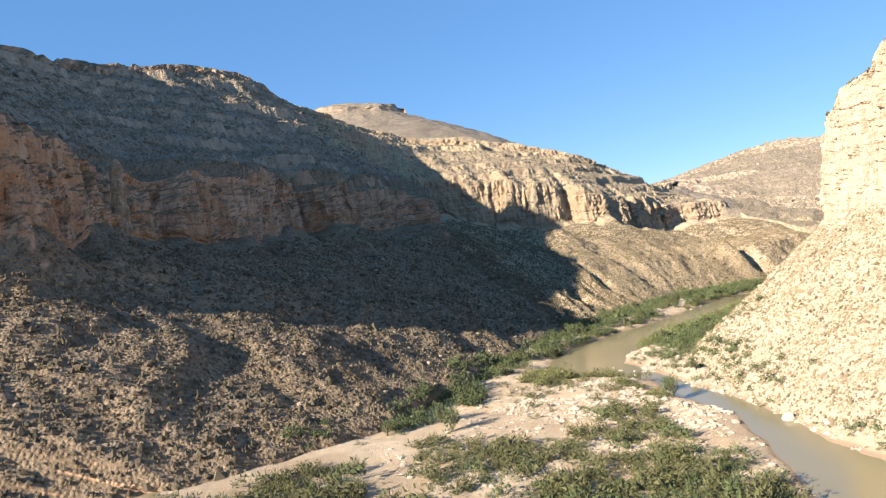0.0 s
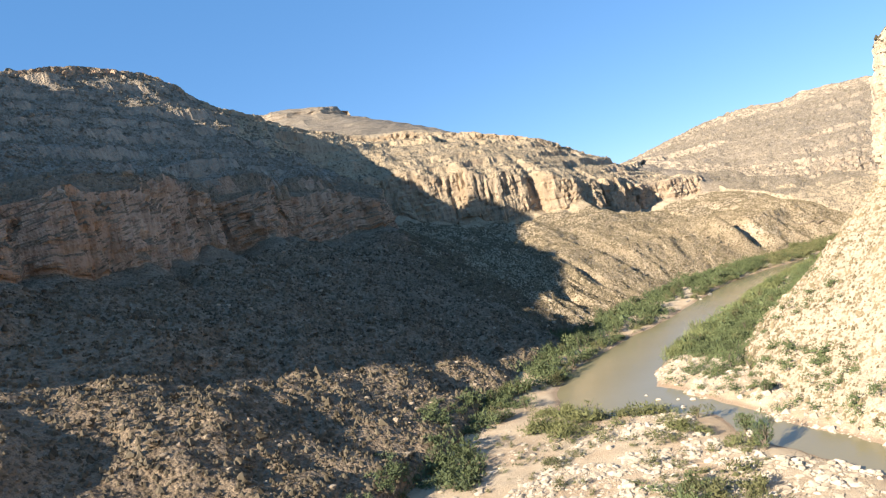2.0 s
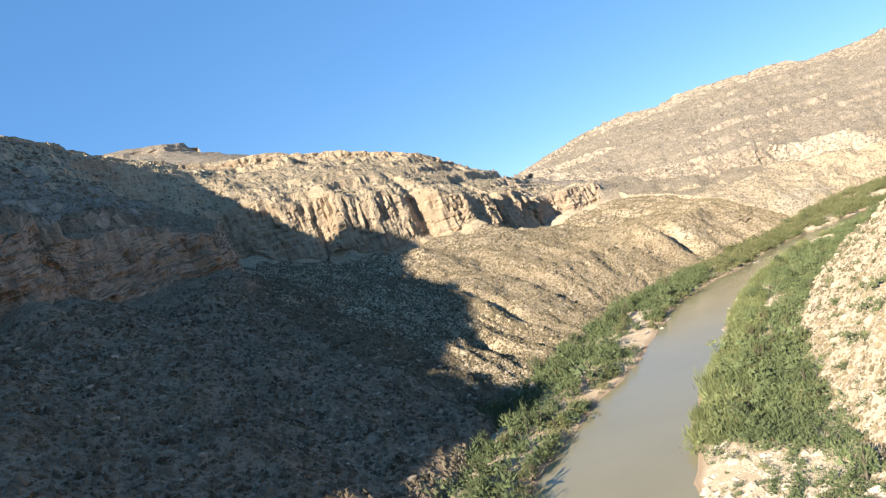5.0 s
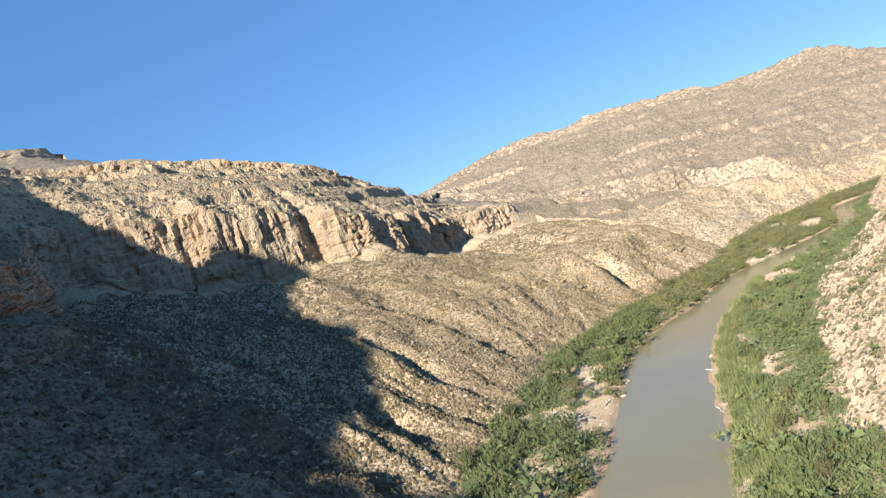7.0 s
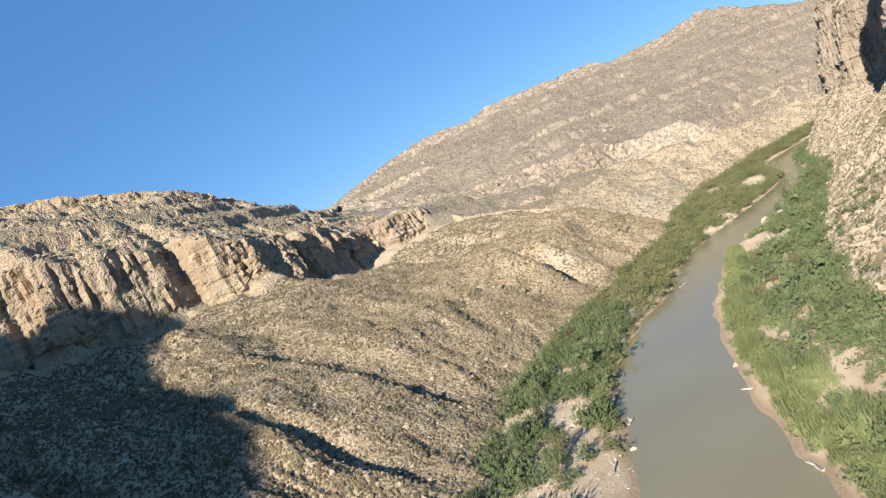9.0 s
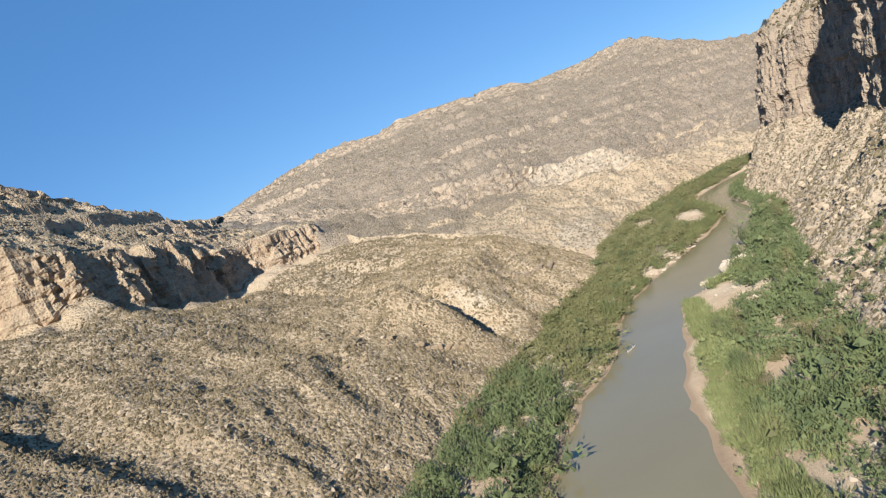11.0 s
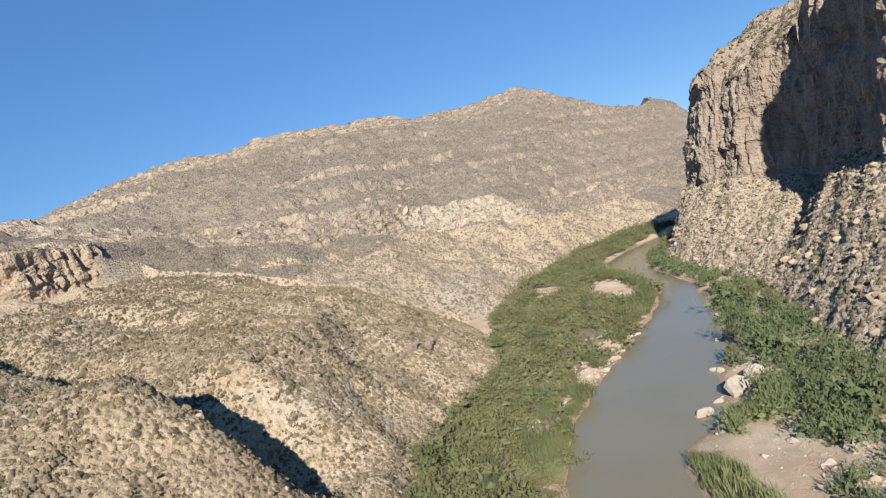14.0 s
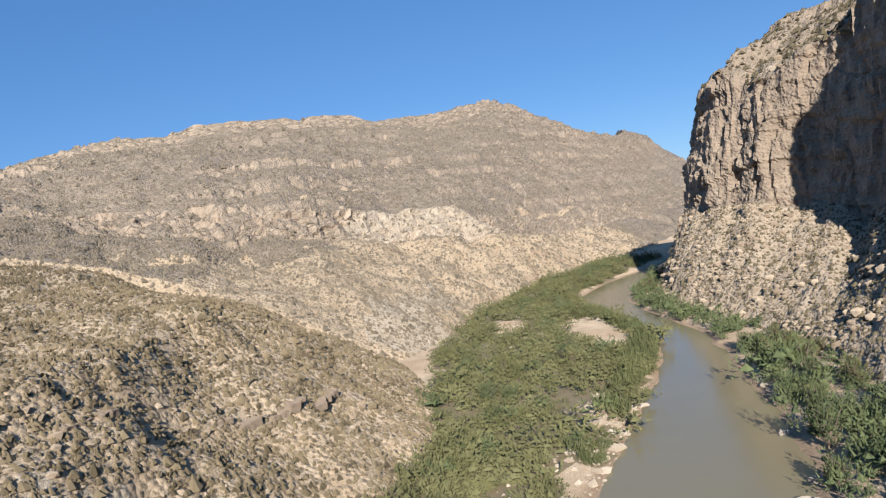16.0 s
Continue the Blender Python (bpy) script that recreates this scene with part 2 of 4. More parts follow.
def inside(q, poly):
    hit = np.zeros(len(q), bool)
    p = np.array(poly, float)
    for a, b in zip(p, np.roll(p, -1, 0)):
        if a[1] == b[1]:
            continue
        cross = ((a[1] > q[:, 1]) != (b[1] > q[:, 1])) & (q[:, 0] < (b[0] - a[0]) * (q[:, 1] - a[1]) / (b[1] - a[1]) + a[0])
        hit ^= cross
    return hit


RIVER = BANK_L + BANK_R[::-1]


def river_distance(q):
    """Metres from the water's edge, minus in the water."""
    d = np.minimum(seg_distance(q, BANK_L), seg_distance(q, BANK_R))
    return np.where(inside(q, RIVER), -d, d)


def ground_height(q):
    d = river_distance(q) + 1.2 * fbm(np.c_[q / 9.0, np.zeros(len(q))], 3, 5)
    p = np.c_[q, np.zeros(len(q))]
    bank = np.where(d < 0, np.maximum(-1.6, d * 0.35), 0.35 * np.minimum(d, 2) + 1.3 * np.clip((d - 2) / 8, 0, 1) + 0.02 * np.maximum(d - 10, 0))
    rough = np.clip(d / 6, 0, 1) * (0.45 * fbm(p / 11.0, 3, 9) + 0.12 * fbm(p / 2.5, 2, 10))
    return np.minimum(bank, 5.0) + rough


def axis(lo, hi, step, reach):
    far = [lo - reach, lo - reach / 3, lo - reach / 10, lo - reach / 30]
    return np.array(far + list(np.arange(lo, hi + 0.1, step)) + [hi + reach / 30, hi + reach / 10, hi + reach / 3, hi + reach])


gx, gy = axis(-170, 720, 3.8, 4200), axis(-160, 760, 3.8, 4200)
XX, YY = np.meshgrid(gx, gy, indexing="xy")
flat = np.c_[XX.ravel(), YY.ravel()]
gz = ground_height(flat)
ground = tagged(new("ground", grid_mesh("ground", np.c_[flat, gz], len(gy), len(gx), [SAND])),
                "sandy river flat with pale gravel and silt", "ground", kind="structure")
# water fills the channel
wet = (river_distance(flat) < 7).reshape(len(gy), len(gx))
cells = wet[:-1, :-1] & wet[1:, :-1] & wet[:-1, 1:] & wet[1:, 1:]
r, c = np.nonzero(cells)
a = r * len(gx) + c
quads = np.stack([a, a + 1, a + len(gx) + 1, a + len(gx)], 1)
used, inv = np.unique(quads, return_inverse=True)
water = tagged(new("water", raw_mesh("water", np.c_[flat[used], np.zeros(len(used))], inv.reshape(-1, 4), [WATER], True)),
               "slow muddy green-brown river water", "river", kind="structure")


# ---------------------------------------------------------------- hillsides as lofts between level lines
UPRIGHT = np.array([9.0, 9.0, 60.0])


def loft(name, lines, bands, step, mat, label, category, seed, ribs=2.2, sway_by=6.5, rough=1.0, ledge=1.0, ravines=(), notches=(), lumpy=1.6,
         beds=((13.0, 5.0, 41), (5.5, 2.0, 45)), wander=4.0, spread=40.0, sharp=4.0, jag=0.0, paint=None, mounds=(), crumble=0.0, fluting=1.0, blocky=1.0, coarse=()):
    """lines: level lines with the same stations. bands: for the space between two lines (rows, kind), kind 't' talus, 'c' cliff, 's' slope."""
    n_st = len(lines[0])
    u = [0.0]
    base = np.array(lines[len(lines) // 2], float)
    for k in range(n_st - 1):
        n = max(2, int(np.linalg.norm(base[k + 1] - base[k]) / (step * (4 if k in coarse else 1))))
        u += list(k + (np.arange(n) + 1) / n)
    u = np.array(u)
    curves = [spline(l, u) for l in lines]
    length = np.concatenate([[0], np.cumsum(np.linalg.norm(np.diff(base_curve(curves), axis=0), axis=1))])
    for k, (_, kind) in enumerate(bands):
        if kind != "c":
            continue
        # buttresses and recesses along a cliff, and an uneven rim and foot
        out_way = curves[k - 1] - curves[k + 2]
        out_way[:, 2] = 0
        out_way /= np.linalg.norm(out_way, axis=1, keepdims=True)
        one = np.zeros(len(length))
        tall = np.clip((curves[k + 1] - curves[k])[:, 2] / 30, 0.2, 1.2)
        sway = sway_by * fbm(np.c_[length / 42, one, one], 3, seed + 51) * tall
        for at, wide, deep in notches:
            off = length - np.interp(at, u, length)
            sway = sway - deep * np.exp(-(off / wide) ** 4) * np.clip(tall, 0.3, 1)
        for c, zs in ((curves[k], 61), (curves[k + 1], 71)):
            c += out_way * sway[:, None]
            c[:, 2] += 5.0 * fbm(np.c_[length / 26, one, one], 3, seed + zs + k) * tall
    rows, cliff, talus = [], [], []
    for (lo, hi), (n, kind) in zip(zip(curves, curves[1:]), bands):
        for j in range(n):
            f = j / n
            rows.append(lo + (hi - lo) * f)
            cliff.append(kind == "c")
            talus.append(1.0 if kind == "t" else 0.35)
    rows.append(curves[-1])
    cliff.append(False)
    talus.append(0.2)
    grid = np.array(rows)                                  # rows x cols x 3
    cl = np.array(cliff, float)
    cl = np.convolve(np.pad(cl, 1, mode="edge"), [0.25, 0.5, 0.25], "valid")
    R, C, _ = grid.shape
    ds, dv = np.gradient(grid, axis=1), np.gradient(grid, axis=0)
    nrm = np.cross(ds, dv)
    nrm /= np.linalg.norm(nrm, axis=2, keepdims=True) + 1e-9
    if nrm[..., 2].mean() < 0:
        nrm = -nrm
    for _ in range(2):
        nrm[1:-1] = (nrm[:-2] + nrm[1:-1] * 2 + nrm[2:]) / 4
    P = grid.reshape(-1, 3)
    w = np.repeat(cl, C)
    t = np.repeat(np.array(talus), C)
    along = np.tile(length, R)
    down = np.repeat(np.linspace(0, 1, R), C)
    gully = ridged(np.c_[along / 46.0 + 0.9 * fbm(P / 45.0, 3, seed), down * 5.0, np.zeros(len(P))], 3, seed + 3)
    lump = fbm(P / 22.0, 4, seed + 7)
    small = fbm(P / 4.0, 3, seed + 11)
    slope_move = ribs * gully * t + lumpy * lump + 0.45 * small + crumble * fbm(P / 2.8, 2, seed + 12)
    for at, wide, deep in ravines:
        off = along - np.interp(at, u, length) + 16.0 * fbm(np.c_[down * 7.0, np.zeros(len(P)), np.full(len(P), at)], 2, seed + 13)
        slope_move -= deep * (t > 0.9) * np.clip(1 - (off / wide) ** 2, 0, 1) ** 1.5 * np.clip((P[:, 2] - 5) / 12, 0, 1)
    flute = ridged(P * np.array([1 / 12.0, 1 / 12.0, 1 / 80.0]), 2, seed + 19)
    rib = ridged(P * np.array([1 / 4.2, 1 / 4.2, 1 / 60.0]), 2, seed + 21)
    block = fbm(np.floor(P / np.array([2.4, 2.4, 7.0]) + 0.6 * fbm(P / UPRIGHT, 2, seed + 23)[:, None]) * 0.37 + 5.1, 1, seed + 29)
    plan = np.floor(P[:, :2] / 2.7 + 1.5 * np.c_[fbm(P / UPRIGHT, 2, seed + 24), fbm(P / UPRIGHT, 2, seed + 25)])
    column = value_noise(np.c_[plan * 0.71 + 3.3, np.floor(P[:, 2] / 24.0 + 2.0 * value_noise(np.c_[plan * 0.53, plan[:, 0] * 0], seed + 26)) * 0.61], seed + 27)
    tier = value_noise(np.c_[P[:, 0] / 55, P[:, 1] / 55, np.floor(P[:, 2] / 6.5 + 0.8 * fbm(P / 30.0, 2, seed + 33)) * 0.73], seed + 35)
    strata = value_noise(np.c_[P[:, 0] / 40, P[:, 1] / 40, P[:, 2] / 1.7], seed + 37)
    crack = -2.4 * np.clip(1 - np.abs(value_noise(P * np.array([1 / 7.0, 1 / 7.0, 1 / 50.0]), seed + 39)) / 0.10, 0, 1)
    cliff_move = rough * (fluting * (0.9 * flute + 0.9 * rib) + 2.6 * column + blocky * (1.0 * block + 1.3 * tier + 0.35 * strata) + crack) + 0.4 * small
    edge = np.tile(np.minimum(1, np.minimum(np.arange(C), np.arange(C)[::-1]) / 6.0), R)
    move = (slope_move * (1 - w) + cliff_move * w) * edge
    out = P + nrm.reshape(-1, 3) * move[:, None]
    # ledges of bedded rock on the open slopes above the cliffs
    upper = np.where(t < 0.9, 1.0, 0.12) * (1 - w) * np.clip((P[:, 2] - 8) / 10, 0, 1)
    for bed, amount, k in beds:
        ph = ((out[:, 2] + wander * fbm(P / 70.0, 2, seed + k) + jag * column + 0.8 * small) / bed) % 1.0
        here = np.clip(fbm(P / np.array([spread, spread, 14.0]), 3, seed + k + 2) + 0.45, 0, 1)
        out[:, 2] += ledge * upper * amount * here * (np.clip(ph * sharp, 0, 1) - ph + (0 if jag == 0 else 0.5 / sharp - 0.5))
    for mx, my, high, wide in mounds:
        out[:, 2] += high * np.exp(-((out[:, 0] - mx) ** 2 + (out[:, 1] - my) ** 2) / wide ** 2)
    mats = mat if isinstance(mat, list) else [mat]
    me = grid_mesh(name, out, R, C, mats)
    if paint:
        me.polygons.foreach_set("material_index", paint(out.reshape(R, C, 3)[:-1, :-1].reshape(-1, 3), np.tile(u[:-1], R - 1), np.repeat(cl[:-1], C - 1)).astype(np.int32))
    me.polygons.foreach_set("use_smooth", np.repeat((cl[:-1] < 0.4) & (np.array(talus[:-1]) > 0.9), C - 1))
    ob = tagged(new(name, me), label, category, kind="structure")
    return ob, out.reshape(R, C, 3), w.reshape(R, C)


def base_curve(curves):
    return curves[len(curves) // 2]


def shifted(line, dx, dy, dz):
    return [(x + dx, y + dy, z + dz) for x, y, z in line]


# left bank: shaded wall, side canyon, sunlit spur
L_FOOT = [(-190, -60, 6), (-98, 140, 6), (-55, 174, 5), (-19, 210, 6), (6, 262, 5), (38, 335, 4), (80, 405, 3), (106, 433, 3),
          (126, 452, 3), (152, 480, 3), (186, 513, 3), (236, 543, 3), (290, 570, 3), (352, 598, 3), (405, 648, 4)]
L_MID = [(-250, -40, 16), (-165, 125, 18), (-92, 178, 24), (-62, 235, 28), (-33, 305, 28), (0, 380, 28), (50, 470, 30), (84, 500, 26),
          (106, 525, 32), (130, 545, 34), (186, 560, 28), (240, 580, 27), (288, 602, 29), (335, 634, 32), (392, 690, 22)]
L_HIGH = [(-290, -20, 30), (-205, 145, 33), (-126, 202, 48), (-103, 262, 51), (-66, 350, 51), (-30, 430, 52), (32, 520, 53), (45, 580, 56),
          (85, 620, 55), (112, 612, 53), (176, 632, 50), (240, 665, 41), (290, 690, 41), (340, 722, 45), (375, 765, 45)]
L_BASE = [(-330, 0, 45), (-240, 152, 50), (-147, 210, 72), (-140, 285, 73), (-97, 385, 73), (-57, 468, 75), (13, 562, 73), (-58, 655, 95),
          (58, 686, 75), (106, 672, 67), (170, 690, 66), (235, 742, 50), (285, 768, 54), (340, 798, 56), (345, 870, 70)]
L_TOP = [(-336, 0, 55), (-247, 156, 62), (-153, 208, 112), (-146, 288, 104), (-102, 388, 106), (-62, 471, 102), (8, 566, 98),
          (-66, 662, 124), (53, 692, 114), (104, 679, 105), (168, 697, 92), (232, 749, 78), (282, 775, 71), (339, 804, 72), (343, 876, 76)]
L_BENCH = [(-400, 0, 65), (-330, 195, 90), (-212, 216, 142), (-222, 304, 156), (-170, 412, 142), (-124, 500, 148), (-66, 588, 148),
          (-60, 680, 172), (25, 735, 148), (95, 728, 133), (150, 738, 121), (205, 768, 105), (258, 797, 92), (310, 837, 82),
          (322, 905, 92)]
# Third and fourth stations stand out of view, raised to shade the slopes.
L_RIDGE = [(-480, 0, 80), (-400, 150, 120), (-270, 225, 205), (-300, 322, 240), (-236, 440, 199), (-184, 535, 210), (-146, 606, 218),
          (-100, 705, 200), (-20, 790, 181), (60, 793, 170), (122, 790, 156), (177, 785, 138), (228, 820, 121), (285, 868, 101),
          (330, 930, 105)]
L_BACK = [(-800, -50, 70), (-780, 150, 80), (-700, 330, 110), (-620, 480, 140), (-520, 620, 150), (-420, 780, 160), (-300, 900, 180),
          (-180, 960, 190), (-60, 1000, 195), (40, 1000, 190), (120, 980, 165), (180, 960, 140), (240, 960, 122), (310, 980, 105),
          (380, 1020, 110)]
RIM_DROP = [4, 5, 5, 5, 6, 6, 6, 8, 9, 8, 7, 6, 5, 4, 3]
L_RIM = [(r[0] + (b[0] - r[0]) * 0.09, r[1] + (b[1] - r[1]) * 0.09, r[2] - k) for r, b, k in zip(L_RIDGE, L_BENCH, RIM_DROP)]
CREAM = [(266, 589), (274, 584), (294, 586), (290, 576), (277, 574), (267, 581)]
SLIDE = [(408, 655), (416, 675), (452, 694), (508, 703), (462, 673), (436, 654)]


# Soil darkens upstream for thicker scrub and for shade painted into the slope.
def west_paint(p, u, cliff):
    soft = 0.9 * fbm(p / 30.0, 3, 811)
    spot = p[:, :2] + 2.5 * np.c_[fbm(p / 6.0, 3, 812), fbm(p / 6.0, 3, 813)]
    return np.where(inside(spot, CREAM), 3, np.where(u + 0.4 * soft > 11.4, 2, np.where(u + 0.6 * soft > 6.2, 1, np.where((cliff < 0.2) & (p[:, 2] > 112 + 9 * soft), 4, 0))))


# Paler rock upstream, greyer beyond: sunlight on the face put into the colour.
def east_paint(p, u, cliff):
    return np.where(((cliff > 0.2) | (p[:, 2] > 80)) & (u > 4.0), 1, 0)


def mountain_paint(p, u, cliff):
    spot = p[:, :2] + 4.0 * np.c_[fbm(p / 9.0, 3, 814), fbm(p / 9.0, 3, 815)]
    white = (cliff > 0.3) & (p[:, 2] < 62 + 6 * fbm(p / 9.0, 3, 819)) & (u + 0.25 * fbm(p / 20.0, 3, 816) > 2.5) & (u < 4.2 + 0.6 * fbm(p / 20.0, 3, 817))
    low = (cliff < 0.1) & (p[:, 2] < 40 + 8 * fbm(p / 25.0, 3, 818)) & (u < 6)
    return np.where(inside(spot, SLIDE), 2, np.where(white, 1, np.where(low, 3, 0)))


# First mound: unseen peak added to shade the wall; two dips let sun by.
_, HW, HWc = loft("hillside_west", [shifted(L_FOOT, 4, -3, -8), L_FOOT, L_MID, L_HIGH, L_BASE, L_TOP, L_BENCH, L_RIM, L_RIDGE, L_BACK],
                     [(3, "t"), (18, "t"), (22, "t"), (24, "t"), (34, "c"), (24, "s"), (26, "s"), (10, "c"), (18, "s")], 1.75, [SHADE_HILL, HILL, SPUR, SCAR, MOUNTAIN],
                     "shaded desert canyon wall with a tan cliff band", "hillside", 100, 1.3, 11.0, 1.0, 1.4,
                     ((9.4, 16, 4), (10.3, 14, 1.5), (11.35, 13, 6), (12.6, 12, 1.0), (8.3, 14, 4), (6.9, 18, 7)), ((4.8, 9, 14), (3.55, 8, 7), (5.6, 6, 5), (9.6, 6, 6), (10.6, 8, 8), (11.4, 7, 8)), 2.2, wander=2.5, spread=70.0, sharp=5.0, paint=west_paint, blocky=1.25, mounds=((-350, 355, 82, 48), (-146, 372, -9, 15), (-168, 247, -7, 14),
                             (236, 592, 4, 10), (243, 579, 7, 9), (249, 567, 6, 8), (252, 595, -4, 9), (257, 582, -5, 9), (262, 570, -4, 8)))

# the mountain beyond the bend
C_FOOT = [(300, 860, 90), (372, 735, 42), (415, 658, 6), (505, 692, 4), (600, 716, 4), (690, 726, 4), (800, 732, 4), (950, 742, 4), (1200, 760, 4), (1500, 780, 4)]
C_BASE = [(330, 960, 108), (420, 815, 58), (478, 778, 46), (545, 768, 40), (612, 747, 31), (700, 762, 26), (800, 768, 25), (950, 778, 25), (1200, 800, 25), (1500, 820, 25)]
C_TOP = [(336, 985, 116), (436, 850, 72), (485, 789, 64), (552, 780, 57), (619, 762, 47), (706, 779, 38), (804, 784, 40), (954, 794, 40), (1204, 816, 40), (1504, 836, 40)]
C_HIGH = [(380, 1080, 118), (470, 930, 112), (545, 880, 106), (610, 860, 98), (690, 840, 92), (780, 830, 88), (880, 830, 84), (1000, 840, 80), (1240, 880, 85), (1530, 930, 100)]
C_RIM = [(440, 1300, 126), (570, 1205, 158), (625, 1098, 158), (722, 1024, 159), (832, 966, 150), (928, 922, 158), (1030, 900, 136), (1180, 905, 124), (1380, 940, 138), (1590, 1020, 160)]
C_RIDGE = [(430, 1350, 130), (585, 1238, 172), (640, 1120, 171), (740, 1040, 173), (846, 985, 162), (938, 939, 178), (1040, 925, 152), (1190, 930, 140), (1390, 970, 152), (1606, 1074, 182)]
C_BACK = [(430, 1900, 120), (700, 1700, 130), (900, 1500, 130), (1000, 1300, 120), (1100, 1200, 110), (1200, 1150, 110), (1300, 1150, 100), (1450, 1150, 90), (1650, 1200, 100), (1900, 1300, 110)]
mountain, HC, HCc = loft("mountain", [shifted(C_FOOT, -12, -30, -34), C_FOOT, C_BASE, C_TOP, C_HIGH, C_RIM, C_RIDGE, C_BACK],
                    [(3, "t"), (36, "t"), (20, "c"), (64, "s"), (64, "s"), (16, "c"), (12, "s")], 2.4, [MOUNTAIN, WHITE_CLIFF, SCAR, SPUR],
                    "sunlit grey-tan desert mountain with bedded ledges", "mountain", 300, 2.0, 5.0, 0.8, 1.0, (), (), 2.6,
                    beds=((16.0, 5.5, 41), (6.0, 1.8, 45)), wander=3.0, spread=90.0, sharp=6.0, jag=3.4, paint=mountain_paint, coarse=(7, 8))

# right bank: tall cliff over a pale talus
D_FOOT = [(105, -160, 4), (103, 90, 4), (94, 192, 4), (103, 283, 5), (167, 370, 5), (252, 446, 5), (337, 496, 5), (442, 551, 5), (520, 612, 5), (600, 634, 4), (760, 640, 4)]
D_BASE = [(165, -160, 46), (160, 100, 48), (158, 215, 48), (168, 307, 46), (235, 365, 45), (326, 424, 41), (416, 491, 37), (503, 553, 31), (562, 610, 33), (640, 622, 30), (760, 628, 30)]
D_TOP = [(172, -160, 118), (168, 100, 120), (166, 221, 122), (175, 311, 85), (244, 358, 112), (334, 415, 106), (423, 483, 102), (511, 546, 88), (573, 604, 77), (642, 612, 66), (760, 615, 62)]
D_RIDGE = [(300, -160, 190), (290, 90, 188), (280, 210, 168), (275, 285, 140), (330, 330, 150), (395, 390, 150), (475, 455, 138), (572, 519, 112), (602, 580, 104), (655, 590, 76), (760, 590, 70)]
D_BACK = [(700, -160, 150), (700, 60, 150), (700, 160, 140), (720, 240, 130), (740, 300, 120), (760, 340, 110), (780, 400, 100), (800, 440, 90), (820, 480, 80), (840, 500, 70), (860, 520, 60)]
cliff_east, HD, HDc = loft("cliff_east", [shifted(D_FOOT, -9, 5, -8), D_FOOT, D_BASE, D_TOP, D_RIDGE, D_BACK],
                      [(3, "t"), (40, "t"), (76, "c"), (24, "s"), (8, "s")], 1.2, [PALE_HILL, DIM_GREY_CLIFF],
                      "tall fluted limestone cliff above a pale scree slope", "cliff", 500, 0.06, 3.0, 0.8, 1.0, (), ((6.75, 48, 13), (5.3, 12, 5), (7.5, 5, 3)), 0.35, paint=east_paint, crumble=0.7, fluting=0.5, blocky=1.7, coarse=(0, 9))

# far flat-topped hill on the skyline
ring = [radians(a) for a in range(0, 361, 30)]


def ring_line(cx, cy, rx, ry, z):
    return [(cx + rx * math.cos(q), cy + ry * math.sin(q), z) for q in ring]


loft("far_mesa", [ring_line(-135, 1500, 620, 560, 110), ring_line(-135, 1500, 300, 260, 270), ring_line(-135, 1500, 125, 105, 338),
                             ring_line(-135, 1500, 118, 98, 352), ring_line(-135, 1500, 60, 50, 366), ring_line(-135, 1500, 3, 3, 368)],
                [(30, "s"), (24, "s"), (8, "c"), (8, "s"), (6, "s")], 8.0, MOUNTAIN, "distant flat-topped hill with a low rock cap", "hill", 700, 1.0)
# ---- end of land
# ---------------------------------------------------------------- plants and stones
rng = np.random.default_rng(7)


# West talus scrub; part of the wall's shade is in its colour.
DARK_SCRUB = foliage("dark_scrub", (0.054, 0.042, 0.026), (0.225, 0.178, 0.115), 0.95, 0.8)
SCRUB = foliage("dry_scrub", (0.062, 0.050, 0.028), (0.20, 0.163, 0.096), 0.95, 0.8)
PALE_SCRUB = foliage("pale_scrub", (0.072, 0.057, 0.033), (0.27, 0.211, 0.125), 0.95, 0.8)
SHRUB = foliage("tamarisk_leaves", (0.086, 0.087, 0.037), (0.205, 0.196, 0.086))
FAR_SCRUB = foliage("grey_scrub", (0.105, 0.086, 0.058), (0.25, 0.205, 0.145), 0.95, 0.8)
GREEN = foliage("mesquite_leaves", (0.062, 0.080, 0.036), (0.165, 0.190, 0.080))
CANE_GREEN = foliage("willow_leaves", (0.085, 0.090, 0.034), (0.190, 0.185, 0.075))
CANE = foliage("cane_leaves", (0.095, 0.110, 0.042), (0.215, 0.225, 0.095))


def stone_material(name, dark, pale):
    m, nt, b = material(name)
    isl = nt.nodes.new("ShaderNodeNewGeometry")
    n = noise_tex(nt, coords(nt), 1.3, 6, 0.7)
    c = mix(nt, isl.outputs["Random Per Island"], dark, pale)
    c = mix(nt, ramp(nt, n, (0.42, (0, 0, 0)), (0.68, (0.55, 0.55, 0.55))), c, dark)
    nt.links.new(c, b.inputs["Base Color"])
    b.inputs["Roughness"].default_value = 0.92
    b.inputs["Diffuse Roughness"].default_value = 1.0
    b.inputs["Specular IOR Level"].default_value = 0.2
    bump(nt, b, n, 0.6, 0.25)
    return m


STONE = stone_material("limestone_rubble", (0.27, 0.205, 0.14), (0.50, 0.405, 0.29))
WHITE_STONE = stone_material("bleached_boulders", (0.33, 0.265, 0.19), (0.55, 0.47, 0.365))


def bark_material():
    m, nt, b = material("bark")
    n = noise_tex(nt, coords(nt, (3, 3, 0.8)), 2.0, 5)
    nt.links.new(mix(nt, n, (0.10, 0.075, 0.05), (0.24, 0.19, 0.14)), b.inputs["Base Color"])
    b.inputs["Roughness"].default_value = 0.9
    bump(nt, b, n, 0.6, 0.1)
    return m


